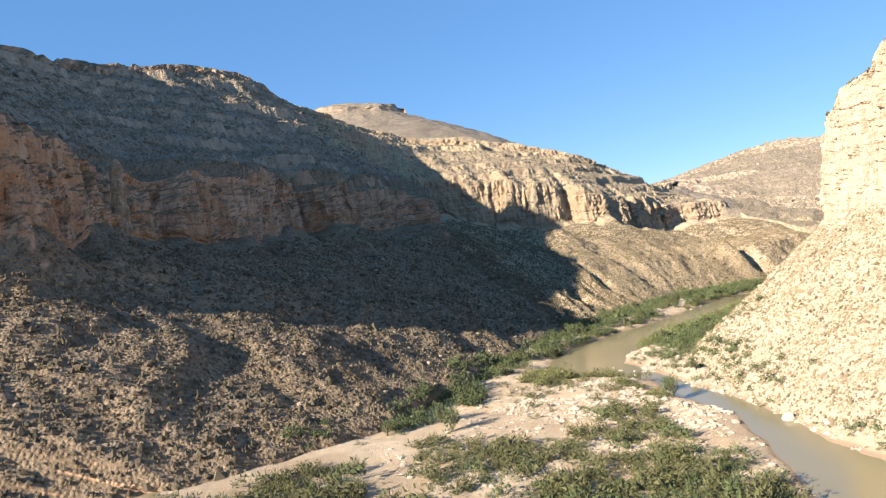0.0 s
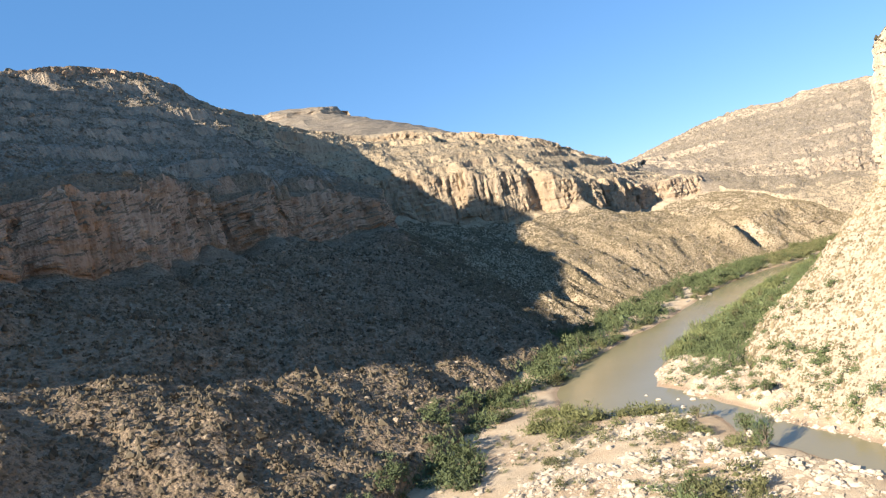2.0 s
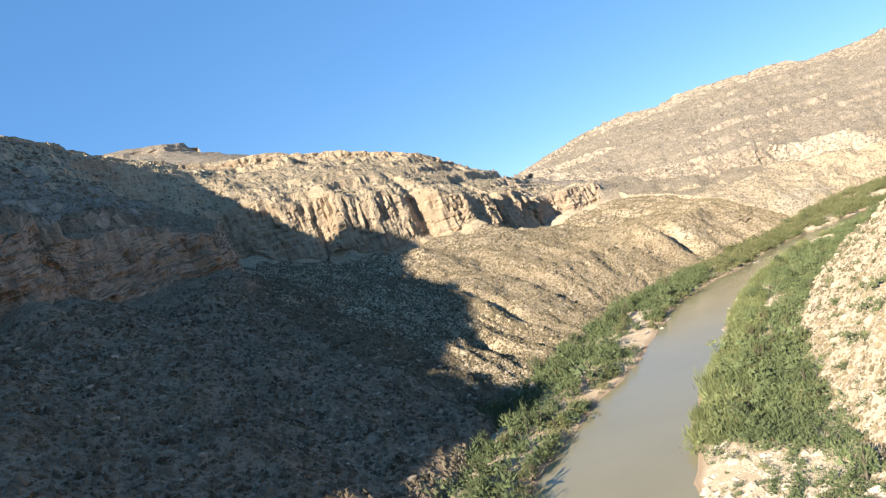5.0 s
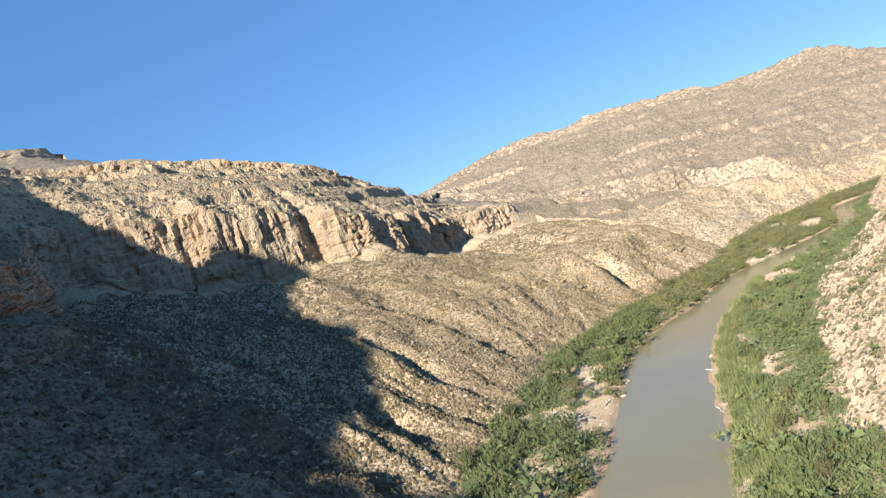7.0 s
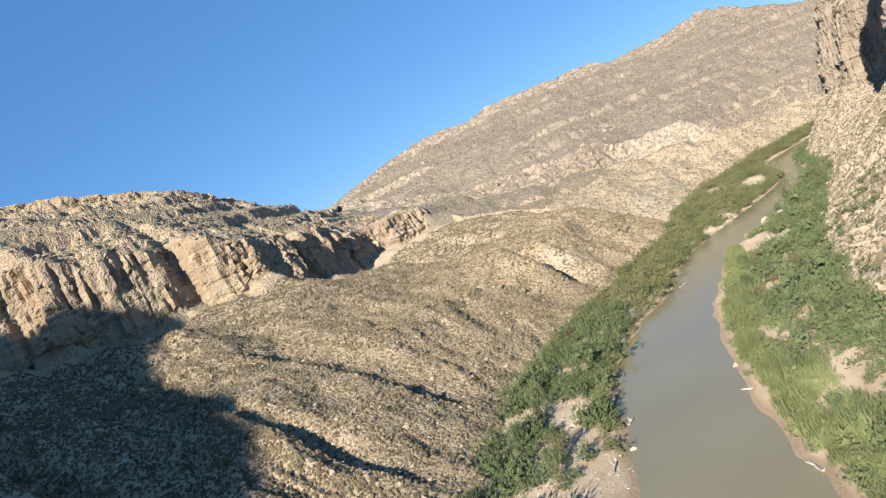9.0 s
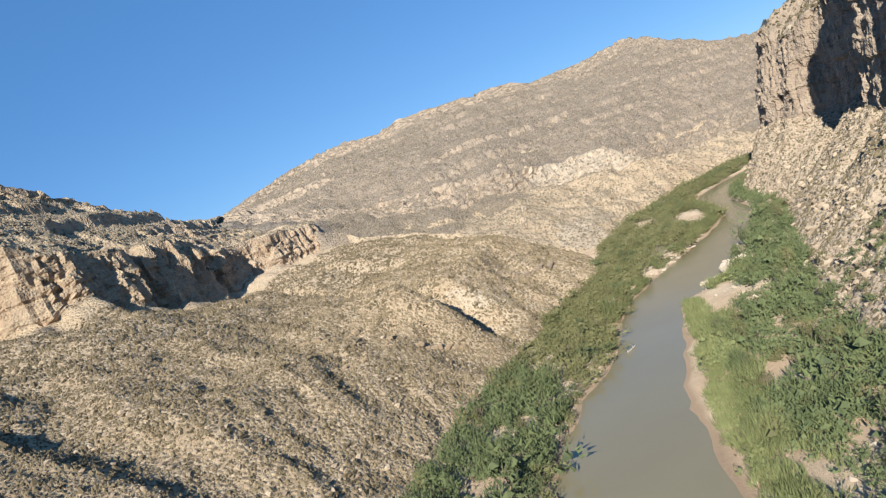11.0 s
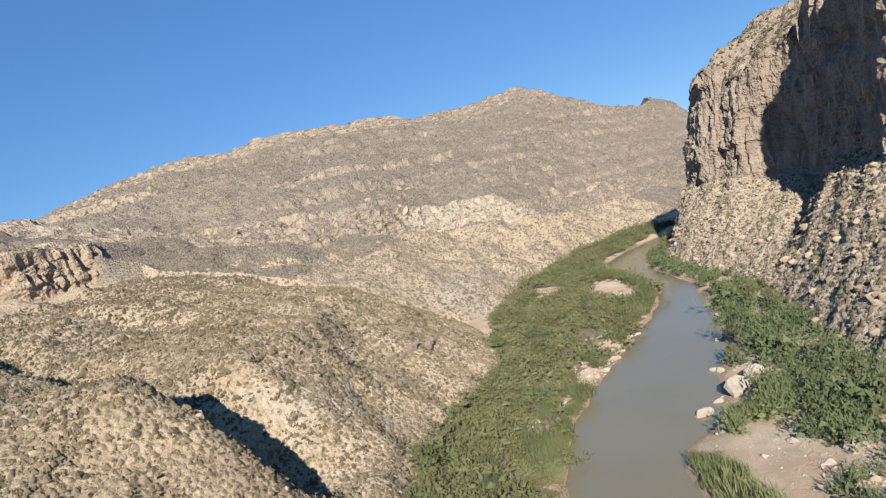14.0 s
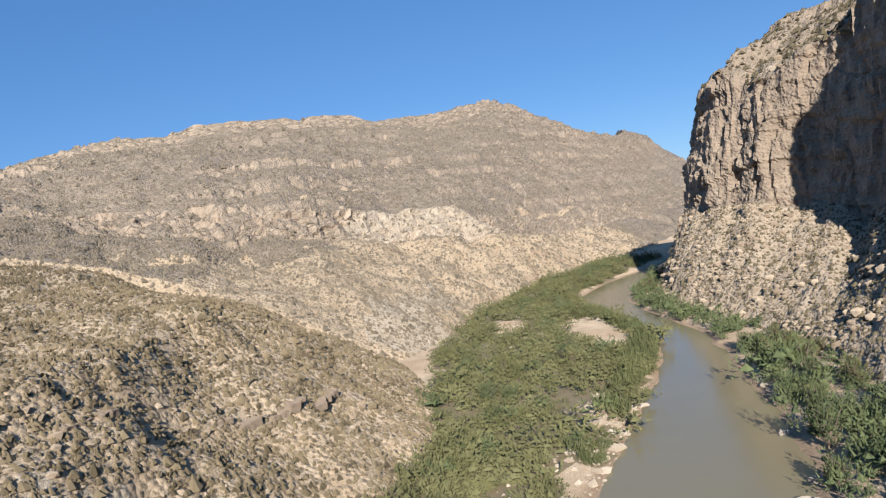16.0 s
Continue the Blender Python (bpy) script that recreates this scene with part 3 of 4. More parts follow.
def driftwood_material():
    m, nt, b = material("bleached_wood")
    n = noise_tex(nt, coords(nt, (1, 1, 1)), 3.0, 5)
    nt.links.new(mix(nt, n, (0.42, 0.38, 0.32), (0.66, 0.61, 0.53)), b.inputs["Base Color"])
    b.inputs["Roughness"].default_value = 0.85
    bump(nt, b, n, 0.5, 0.05)
    return m


BARK, DRIFT = bark_material(), driftwood_material()


def ball(jitter, seed, flat_base=False):
    """A jagged lump with twenty faces."""
    bm = bmesh.new()
    bmesh.ops.create_icosphere(bm, subdivisions=1, radius=1.0)
    bm.verts.ensure_lookup_table()
    v = np.array([x.co[:] for x in bm.verts])
    f = np.array([[q.index for q in face.verts] for face in bm.faces])
    bm.free()
    r = np.random.default_rng(seed)
    v = v * (1 + jitter * r.uniform(-1, 1, (len(v), 1))) + jitter * 0.4 * r.uniform(-1, 1, v.shape)
    return v, f


def leaf_clump(n, size, seed, squash=0.8):
    """Leaf sprays over a domed, uneven crown, one metre in radius, resting at z = 0."""
    r = np.random.default_rng(seed)
    lobes = r.normal(0, 0.42, (5, 3)) * (1, 1, 0.5) + (0, 0, 0.55)
    rad = r.uniform(0.35, 0.6, 5)
    k = r.integers(0, 5, n)
    d = r.normal(size=(n, 3))
    d /= np.linalg.norm(d, axis=1, keepdims=True)
    c = lobes[k] + d * rad[k][:, None] * r.uniform(0.75, 1.05, (n, 1))
    c[:, 2] = np.abs(c[:, 2]) * squash
    a = d * 0.8 + r.normal(size=(n, 3)) * 0.5 + (0, 0, 0.55)
    a /= np.linalg.norm(a, axis=1, keepdims=True)
    b = np.cross(a, r.normal(size=(n, 3)))
    b /= np.linalg.norm(b, axis=1, keepdims=True) + 1e-6
    s = size * r.uniform(0.6, 1.3, (n, 1))
    v = np.stack([c - a * s + b * s * 0.36, c - a * s - b * s * 0.36, c + a * s * 1.2], 1).reshape(-1, 3)
    f = np.arange(3 * n).reshape(-1, 3)
    # twiggy hearts of the lobes, so that the crown is closed within
    box = np.array([(1, 0, 0), (0, 1, 0), (-1, 0, 0), (0, -1, 0), (0, 0, 1)], float)
    side = np.array([(0, 1, 4), (1, 2, 4), (2, 3, 4), (3, 0, 4)])
    for m in range(5):
        w = box @ turn_about(r.uniform(0, 6.28)) * rad[m] * 0.42 * r.uniform(0.8, 1.15, (5, 1)) + lobes[m] - (0, 0, 0.1)
        w[:, 2] = np.maximum(w[:, 2], -0.1) * squash
        f = np.vstack([f, side + len(v)])
        v = np.vstack([v, w])
    return v, f


def turn_about(q):
    return np.array([(math.cos(q), -math.sin(q), 0), (math.sin(q), math.cos(q), 0), (0, 0, 1)])


def cane_clump(n, seed):
    """A stand of reed blades, one metre tall, spread one metre wide."""
    r = np.random.default_rng(seed)
    root = r.uniform(-0.5, 0.5, (n, 2))
    lean = r.normal(0, 0.11, (n, 2))
    w = r.uniform(0.017, 0.032, n)
    q = r.uniform(0, np.pi, n)
    side = np.c_[np.cos(q), np.sin(q), np.zeros(n)] * w[:, None]
    h = r.uniform(0.5, 1.0, n) * (1.05 - 0.5 * np.hypot(*root.T))
    low = np.c_[root + lean * 0.3, h * r.uniform(0.15, 0.6, n)]
    tip = np.c_[root + lean * 1.4, h]
    v = np.stack([low - side, low + side, tip], 1).reshape(-1, 3)
    f = np.arange(3 * n).reshape(-1, 3)
    return v, f


def scatter_mesh(name, protos, pos, size, tall, mat, tilt=None, smooth=False):
    """Many small things as one mesh: a proto turned, scaled and set at each place."""
    V, F, base = [], [], 0
    pick = rng.integers(0, len(protos), len(pos))
    for k, (pv, pf) in enumerate(protos):
        idx = np.nonzero(pick == k)[0]
        if not len(idx):
            continue
        q = rng.uniform(0, 2 * np.pi, len(idx))
        c, s = np.cos(q), np.sin(q)
        x = pv[None, :, 0] * size[idx, None]
        y = pv[None, :, 1] * (size[idx] * rng.uniform(0.75, 1.25, len(idx)))[:, None]
        z = pv[None, :, 2] * tall[idx, None]
        out = np.stack([x * c[:, None] - y * s[:, None], x * s[:, None] + y * c[:, None], z], 2) + pos[idx][:, None, :]
        V.append(out.reshape(-1, 3))
        F.append((pf[None] + (np.arange(len(idx)) * len(pv))[:, None, None] + base).reshape(-1, pf.shape[1]))
        base += len(idx) * len(pv)
    return raw_mesh(name, np.vstack(V), np.vstack(F), [mat], smooth)


def on_hill(grid, cliff, n, rows, cols, clumpy=0.0, seed=0, steep_ok=0.45):
    """n random places on a hillside, inside a stretch of its rows and columns given as fractions."""
    R, C, _ = grid.shape
    r0, r1, c0, c1 = int(rows[0] * (R - 2)), int(rows[1] * (R - 2)), int(cols[0] * (C - 2)), int(cols[1] * (C - 2))
    e1 = grid[r0:r1, c0 + 1:c1 + 1] - grid[r0:r1, c0:c1]
    e2 = grid[r0 + 1:r1 + 1, c0:c1] - grid[r0:r1, c0:c1]
    cr = np.cross(e1, e2)
    area = np.linalg.norm(cr, axis=2)
    up = np.abs(cr[..., 2]) / (area + 1e-9)
    w = area * np.clip((up - steep_ok) / 0.16, 0, 1)
    if clumpy:
        mid = grid[r0:r1, c0:c1].reshape(-1, 3)
        w *= np.clip(0.5 + clumpy * fbm(mid / 9.0, 3, seed), 0.03, 3).reshape(w.shape)
    p = (w / w.sum()).ravel()
    pick = rng.choice(len(p), n, p=p)
    i, j = pick // (c1 - c0) + r0, pick % (c1 - c0) + c0
    a, b = rng.uniform(size=(n, 1)), rng.uniform(size=(n, 1))
    return grid[i, j] * (1 - a) * (1 - b) + grid[i, j + 1] * a * (1 - b) + grid[i + 1, j] * (1 - a) * b + grid[i + 1, j + 1] * a * b


def chip(jitter, seed):
    """A jagged lump with eight faces."""
    r = np.random.default_rng(seed)
    v = np.array([(1, 0, 0), (0, 1, 0), (-1, 0, 0), (0, -1, 0), (0, 0, 1), (0, 0, -1)], float)
    v = v * (1 + jitter * r.uniform(-1, 1, (6, 1))) + jitter * 0.7 * r.uniform(-1, 1, v.shape)
    f = np.array([(0, 1, 4), (1, 2, 4), (2, 3, 4), (3, 0, 4), (1, 0, 5), (2, 1, 5), (3, 2, 5), (0, 3, 5)])
    return v, f


LUMPS = [ball(0.28, k) for k in range(7)]
CHIPS = [chip(0.35, 40 + k) for k in range(9)]


def tuft(seed):
    """A low dome of a bush, open below."""
    r = np.random.default_rng(seed)
    q = np.arange(5) * 2 * np.pi / 5 + r.uniform(-0.3, 0.3, 5)
    rad = r.uniform(0.75, 1.2, 5)
    v = np.vstack([np.c_[np.cos(q) * rad, np.sin(q) * rad, r.uniform(-0.35, -0.1, 5)], [(r.uniform(-0.3, 0.3), r.uniform(-0.3, 0.3), r.uniform(0.85, 1.22))]])
    return v, np.array([(k, (k + 1) % 5, 5) for k in range(5)])


TUFTS = [tuft(20 + k) for k in range(12)]


def burr(seed, n=9):
    """A dry twiggy bush or bunch of grass: blades fanning out of one root."""
    r = np.random.default_rng(seed)
    d = r.normal(size=(n, 3)) * (1, 1, 0.55)
    d[:, 2] = np.abs(d[:, 2]) + 0.12
    d /= np.linalg.norm(d, axis=1, keepdims=True)
    side = np.cross(d, r.normal(size=(n, 3)))
    side /= np.linalg.norm(side, axis=1, keepdims=True)
    reach = r.uniform(0.75, 1.15, (n, 1))
    tips = np.stack([d * 0.15 - (0, 0, 0.2), d * reach + side * 0.5, d * reach * 0.95 - side * 0.5 + (0, 0, 0.1)], 1)
    return tips.reshape(-1, 3), np.arange(3 * n).reshape(-1, 3)


BURRS = [burr(160 + k, 7) for k in range(4)]


def hill_cover(name, grid, cliff, rows, cols, bushes, stones, bush_size, stone_size, seed, stone_mat, tufts=None, leaf=None):
    p = on_hill(grid, cliff, bushes, rows, cols, 0.2, seed)
    sz = bush_size * rng.lognormal(0, 0.32, len(p))
    tagged(new(name + "_scrub", scatter_mesh(name + "_scrub", tufts or TUFTS, p, sz, sz * rng.uniform(0.7, 1.15, len(p)), leaf or SCRUB)),
           "low dry olive-brown desert scrub on a stony slope", "scrub", kind="stuff")
    p = on_hill(grid, cliff, stones, rows, cols, 1.2, seed + 5, 0.3)
    sz = stone_size * np.minimum(rng.pareto(2.4, len(p)) * 0.5 + 0.5, 3.2)
    big = sz > 1.6 * stone_size
    tagged(new(name + "_rubble", scatter_mesh(name + "_rubble", CHIPS, p[~big], sz[~big], sz[~big] * rng.uniform(0.5, 0.9, (~big).sum()), stone_mat)),
           "loose tan limestone rubble", "rubble", kind="stuff")
    tagged(new(name + "_blocks", scatter_mesh(name + "_blocks", LUMPS, p[big], sz[big], sz[big] * rng.uniform(0.5, 0.9, big.sum()), STONE)),
           "fallen limestone blocks on a slope", "rocks", kind="stuff")


def mound_bush(seed):
    """A rounded dry shrub, uneven all round, open below."""
    r = np.random.default_rng(seed)
    v = []
    for high, wide in ((-0.15, 1.0), (0.6, 0.8)):
        q = np.arange(6) * np.pi / 3 + r.uniform(-0.3, 0.3, 6)
        rad = wide * r.uniform(0.72, 1.22, 6)
        v += list(np.c_[np.cos(q) * rad, np.sin(q) * rad, high + r.uniform(-0.14, 0.14, 6)])
    v.append((r.uniform(-0.2, 0.2), r.uniform(-0.2, 0.2), r.uniform(0.95, 1.15)))
    f = []
    for k in range(6):
        n = (k + 1) % 6
        f += [(k, n, 6 + n), (k, 6 + n, 6 + k), (6 + k, 6 + n, 12)]
    return np.array(v), np.array(f)


MOUNDS = [mound_bush(220)]
NEAR_SCRUB = MOUNDS[:1] + TUFTS + BURRS
hill_cover("west_talus", HW, HWc, (0.01, 0.34), (0.08, 0.54), 29000, 6000, 0.62, 0.36, 31, STONE, NEAR_SCRUB, DARK_SCRUB)
hill_cover("side_canyon", HW, HWc, (0.01, 0.34), (0.5, 0.7), 32000, 5000, 0.48, 0.34, 32, STONE, TUFTS, PALE_SCRUB)
hill_cover("upper_spur", HW, HWc, (0.20, 0.34), (0.7, 0.97), 16000, 2600, 0.54, 0.32, 36, STONE, TUFTS, PALE_SCRUB)
hill_cover("spur", HW, HWc, (0.01, 0.20), (0.68, 1.0), 50000, 12000, 0.40, 0.26, 37, STONE, NEAR_SCRUB, PALE_SCRUB)
hill_cover("west_heights", HW, HWc, (0.46, 0.86), (0.14, 0.97), 16000, 2400, 0.85, 0.6, 33, STONE, None, FAR_SCRUB)
hill_cover("near_east_talus", HD, HDc, (0.01, 0.28), (0.066, 0.40), 18000, 4200, 0.40, 0.40, 40, WHITE_STONE, TUFTS, PALE_SCRUB)
hill_cover("east_talus", HD, HDc, (0.01, 0.28), (0.40, 0.942), 15000, 18000, 0.46, 0.46, 34, STONE, TUFTS)
hill_cover("east_heights", HD, HDc, (0.79, 0.95), (0.175, 0.968), 7000, 600, 0.9, 0.6, 38, STONE)
hill_cover("mountain_foot", HC, HCc, (0.01, 0.185), (0.118, 0.737), 16000, 1500, 0.62, 0.4, 39, STONE, None, FAR_SCRUB)
hill_cover("mountain", HC, HCc, (0.19, 0.96), (0.074, 0.909), 21000, 2400, 0.9, 0.7, 35, STONE, None, FAR_SCRUB)


# ---------------------------------------------------------------- river margin
BARE = [[(464, 630), (483, 625), (450, 597), (420, 586), (435, 606)], [(482, 669), (477, 648), (455, 634), (448, 644)],
        [(247, 512), (262, 522), (262, 530), (250, 520)], [(299, 545), (312, 551), (322, 554), (329, 557), (327, 561), (318, 557), (308, 556), (301, 551)],
        [(331, 556), (343, 560), (350, 562), (356, 569), (347, 568), (338, 564)], [(357, 566), (366, 567), (384, 576), (380, 580), (364, 572)],
        [(320, 519), (328, 526), (346, 530), (347, 524), (342, 517), (330, 515)],
        [(160, 455), (172, 468), (172, 478), (160, 463)], [(134, 421), (143, 422), (155, 440), (146, 446)],
        [(303, 517), (317, 511), (301, 497), (281, 491), (278, 497), (291, 508)], [(289, 486), (300, 498), (303, 494)],
        [(215, 446), (207, 445), (190, 421), (196, 419)], [(186, 416), (173, 398), (178, 396)],
        [(148, 386), (162, 402), (181, 424), (205, 449), (198, 452), (150, 398)], [(88, 306), (92, 304), (96, 312), (93, 315)],
        [(-80, 180), (-49, 173), (-28, 177), (-14, 185), (-20, 196), (-36, 188), (-70, 188)]]


def in_zone(n, poly, seed, gaps=0.0, scale=12.0, clear=0.5, reach=1e9):
    """n random places inside a plan polygon, off the water and off bare sand, in drifts with gaps."""
    r = np.random.default_rng(seed)
    p = np.array(poly, float)
    out = np.zeros((0, 2))
    while len(out) < n:
        q = r.uniform(p.min(0), p.max(0), (4 * n, 2))
        q = q[inside(q, poly)]
        for b in BARE:
            q = q[~inside(q + r.normal(0, 0.8, q.shape), b)]
        d = river_distance(q)
        q = q[(d > clear) & (d < reach)]
        if gaps:
            q = q[fbm(np.c_[q / scale, np.zeros(len(q))], 3, seed) + r.uniform(-0.15, 0.15, len(q)) > gaps - 0.6]
        out = np.vstack([out, q])
    out = out[:n]
    return np.c_[out, ground_height(out) - 0.1]


SPRAYS = [leaf_clump(102, 0.113, 60 + k) for k in range(8)]
REEDS = [cane_clump(76, 80 + k) for k in range(6)]


def thicket(name, poly, n, size, mat, label, seed, gaps=0.0, reeds=False, tall=0.95, clear=0.5, reach=1e9):
    p = in_zone(n, poly, seed, gaps, 12.0, clear, reach)
    sz = size * rng.lognormal(0, 0.33, len(p))
    if reeds:
        me = scatter_mesh(name, REEDS, p, sz * 0.8, sz * rng.uniform(0.8, 1.15, len(p)), mat)
    else:
        me = scatter_mesh(name, SPRAYS, p, sz, sz * tall * rng.uniform(0.8, 1.25, len(p)), mat)
    return tagged(new(name, me), label, "shrubs" if not reeds else "cane", kind="stuff")


Z_BAR = [(-48, 167), (-33, 176), (-16, 191), (0, 192), (20, 182), (43, 207), (57, 208), (56, 177), (54, 159), (59, 149), (63, 137), (66, 100), (48, 74), (26, 92), (6, 66), (-14, 96), (-34, 84), (-62, 120)]
Z_BAR_NORTH = [(22, 205), (66, 205), (64, 262), (30, 262), (22, 230)]
Z_POOL_EDGE = [(34, 270), (66, 254), (68, 262), (50, 268), (44, 278), (34, 286)]
Z_TALUS_FOOT = [(-18, 200), (2, 212), (8, 250), (22, 288), (40, 296), (30, 312), (8, 285), (-12, 240)]
Z_LEFT = [(26, 300), (50, 315), (62, 340), (99, 381), (126, 406), (180, 469), (234, 508), (250, 545), (190, 517), (126, 456), (82, 410), (42, 352)]
Z_MEADOW = [(234, 508), (262, 518), (290, 539), (342, 560), (412, 577), (450, 590), (480, 614), (513, 642), (548, 668), (620, 676), (700, 680),
            (700, 722), (600, 712), (505, 688), (430, 655), (390, 625), (340, 596), (285, 570)]
Z_RIGHT = [(86, 318), (103, 338), (130, 369), (152, 391), (181, 427), (215, 458), (260, 490), (300, 512), (322, 520), (340, 500), (262, 450), (172, 376), (126, 306)]
Z_RIGHT_FAR = [(322, 520), (344, 527), (373, 536), (413, 555), (456, 575), (495, 607), (530, 630), (560, 640), (600, 646), (600, 636), (520, 614), (442, 553), (337, 498)]
LITTER, lit_nt, lit_b = material("leaf_litter")
lit_nt.links.new(mix(lit_nt, noise_tex(lit_nt, coords(lit_nt), 0.8, 5), (0.20, 0.150, 0.078), (0.35, 0.27, 0.155)), lit_b.inputs["Base Color"])
lit_b.inputs["Roughness"].default_value = 0.95
ground.data.materials.append(LITTER)
gc = np.c_[XX[:-1, :-1].ravel(), YY[:-1, :-1].ravel()] + 1.9
gp = gc + 2.5 * np.c_[fbm(np.c_[gc / 7.0, gc[:, 0] * 0], 3, 821), fbm(np.c_[gc / 7.0, gc[:, 0] * 0], 3, 822)]
shaded = (inside(gp, Z_MEADOW) | inside(gp, [(-140, 60), (-70, 90), (-48, 128), (-58, 152), (-72, 180), (-130, 170)])) & (river_distance(gc) > 2.0)
for b in BARE:
    shaded &= ~inside(gp, b)
ground.data.polygons.foreach_set("material_index", shaded.astype(np.int32))
Z_CORNER = [(-125, 95), (-60, 100), (-40, 128), (-52, 150), (-66, 168), (-100, 150)]
thicket("corner_shrubs", Z_CORNER, 150, 1.5, SHRUB, "low olive shrubs where a dry slope meets the flat", 231, 0.2)
thicket("corner_scrub", Z_CORNER, 260, 0.8, DARK_SCRUB, "dry brown scrub where a slope meets the flat", 232, 0.2)
thicket("bar_shrubs", Z_BAR, 1050, 2.2, SHRUB, "dense grey-green shrubs on a gravel bar", 201, 0.3)
thicket("bar_mesquite", Z_BAR, 160, 2.0, GREEN, "green mesquite bushes among tamarisk on a bar", 215, 0.5)
Z_BAR_HEAD = [(2, 132), (20, 153), (36, 166), (54, 178), (63, 162), (63, 132), (30, 118)]
thicket("bar_head_mesquite", Z_BAR_HEAD, 170, 1.9, GREEN, "dense green mesquite bushes on a gravel bar", 230, 0.25, clear=1.5)
thicket("bar_head_tamarisk", Z_BAR_HEAD, 130, 1.6, SHRUB, "olive tamarisk bushes on a gravel bar", 231, 0.1, clear=1.0)
thicket("gravel_shrubs", Z_BAR_NORTH, 70, 1.7, SHRUB, "scattered grey-green shrubs among pale river stones", 202, 0.5)
thicket("pool_edge_shrubs", Z_POOL_EDGE, 70, 1.8, CANE_GREEN, "yellow-green bushes at the edge of a pool", 211, 0.2)
thicket("slope_foot_shrubs", Z_TALUS_FOOT, 150, 2.3, GREEN, "green mesquite shrubs at the foot of the slope", 203, 0.4)
thicket("left_bank_shrubs", Z_LEFT, 980, 2.5, GREEN, "dense green mesquite and willow along the river", 204, 0.3, tall=1.2, clear=-0.2)
thicket("left_bank_edge", Z_LEFT, 190, 1.5, SHRUB, "low olive-green bushes at the water's edge", 229, 0.25, clear=0.1, reach=5)
thicket("meadow_shrubs", Z_MEADOW, 1400, 2.8, SHRUB, "dense olive-green tamarisk thicket on the inside bend", 205, 0.0, clear=-0.3, tall=0.85)
thicket("meadow_edge", Z_MEADOW, 300, 1.1, CANE_GREEN, "low yellow-green tufts between bare sand and water", 233, 0.3, clear=0.2, reach=7)
thicket("meadow_willow", Z_MEADOW, 260, 2.6, CANE_GREEN, "soft yellow-green willow bushes in a thicket", 234, 0.5, tall=0.9)
thicket("meadow_head_shrubs", [(225, 515), (262, 520), (296, 546), (312, 558), (345, 580), (352, 598), (310, 580), (262, 558), (228, 538)], 420, 2.4, SHRUB, "dense olive tamarisk where a slope meets the river", 235, 0.0)
thicket("meadow_mesquite", Z_MEADOW, 300, 2.3, GREEN, "green mesquite bushes among tamarisk", 206, 0.5, tall=1.1)
thicket("right_bank_shrubs", Z_RIGHT, 950, 2.4, GREEN, "dense green mesquite on the river bank", 207, 0.15, tall=1.1, clear=9)
thicket("right_bank_tamarisk", Z_RIGHT, 300, 2.0, SHRUB, "grey-green tamarisk bushes on the river bank", 212, 0.3, clear=5)
thicket("right_bank_reeds", Z_RIGHT, 460, 1.9, CANE, "soft yellow-green undergrowth among river cane", 216, 0.0, tall=1.1, clear=1.5, reach=12)
thicket("right_bank_cane", Z_RIGHT, 1100, 2.6, CANE, "tall yellow-green river cane by the water", 208, 0.02, True, clear=0.3, reach=14)
thicket("far_bank_shrubs", Z_RIGHT_FAR, 520, 2.3, GREEN, "dark green shrubs below a scree slope", 209, 0.2, tall=1.1, clear=-0.3)
thicket("meadow_cane", [(290, 539), (342, 560), (412, 577), (450, 590), (480, 614), (513, 642), (500, 650), (470, 622), (440, 602), (405, 588), (340, 570), (286, 548)],
        900, 2.4, CANE, "yellow-green cane fringe at the water", 210, 0.1, True, clear=0.1, reach=7)

thicket("point_cane", [(264, 493), (283, 508), (291, 514), (298, 519), (303, 517), (291, 506), (278, 496), (270, 490)], 170, 2.0, CANE, "low yellow-green cane along a sandy point", 218, 0.0, True, clear=0.4)

Z_WASH_SIDE = [(-95, 118), (-45, 163), (-24, 196), (-16, 186), (-40, 152), (-62, 108)]
Z_SPIT = [(80, 294), (95, 318), (112, 300), (104, 262), (88, 262)]
thicket("wash_shrubs", Z_WASH_SIDE, 90, 1.7, SHRUB, "grey-green shrubs beside a dry wash", 213, 0.4)
Z_SPIT_GREEN = [(91, 318), (122, 357), (150, 366), (150, 352), (122, 318), (108, 296), (99, 286), (93, 300)]
thicket("spit_mesquite", Z_SPIT_GREEN, 300, 2.0, GREEN, "dense green mesquite above a sandy spit", 217, 0.25, tall=1.1, clear=4)
thicket("spit_shrubs", Z_SPIT, 90, 1.3, GREEN, "small green shrubs on a stony river bank", 214, 0.35)
p = on_hill(HD, HDc, 260, (0.02, 0.16), (0.281, 0.599), 1.2, 77)
sz = 1.5 * rng.lognormal(0, 0.3, len(p))
tagged(new("talus_foot_shrubs", scatter_mesh("talus_foot_shrubs", SPRAYS, p, sz, sz, GREEN)), "green bushes along the foot of the scree", "shrubs", kind="stuff")

# pale river stones
Z_STONES = [(13, 218), (25, 231), (46, 254), (65, 256), (64, 227), (69, 210), (79, 207), (77, 192), (72, 176), (43, 190)]
Z_RED_SAND = [(9, 282), (25, 276), (33, 246), (33, 220), (14, 225), (2, 224)]
thicket("sand_bushes", Z_RED_SAND, 46, 1.0, SHRUB, "small grey-green bushes on open sand", 219, 0.0)
Z_LITTER = [(0, 130), (66, 130), (76, 190), (43, 188), (12, 214), (-20, 188)]
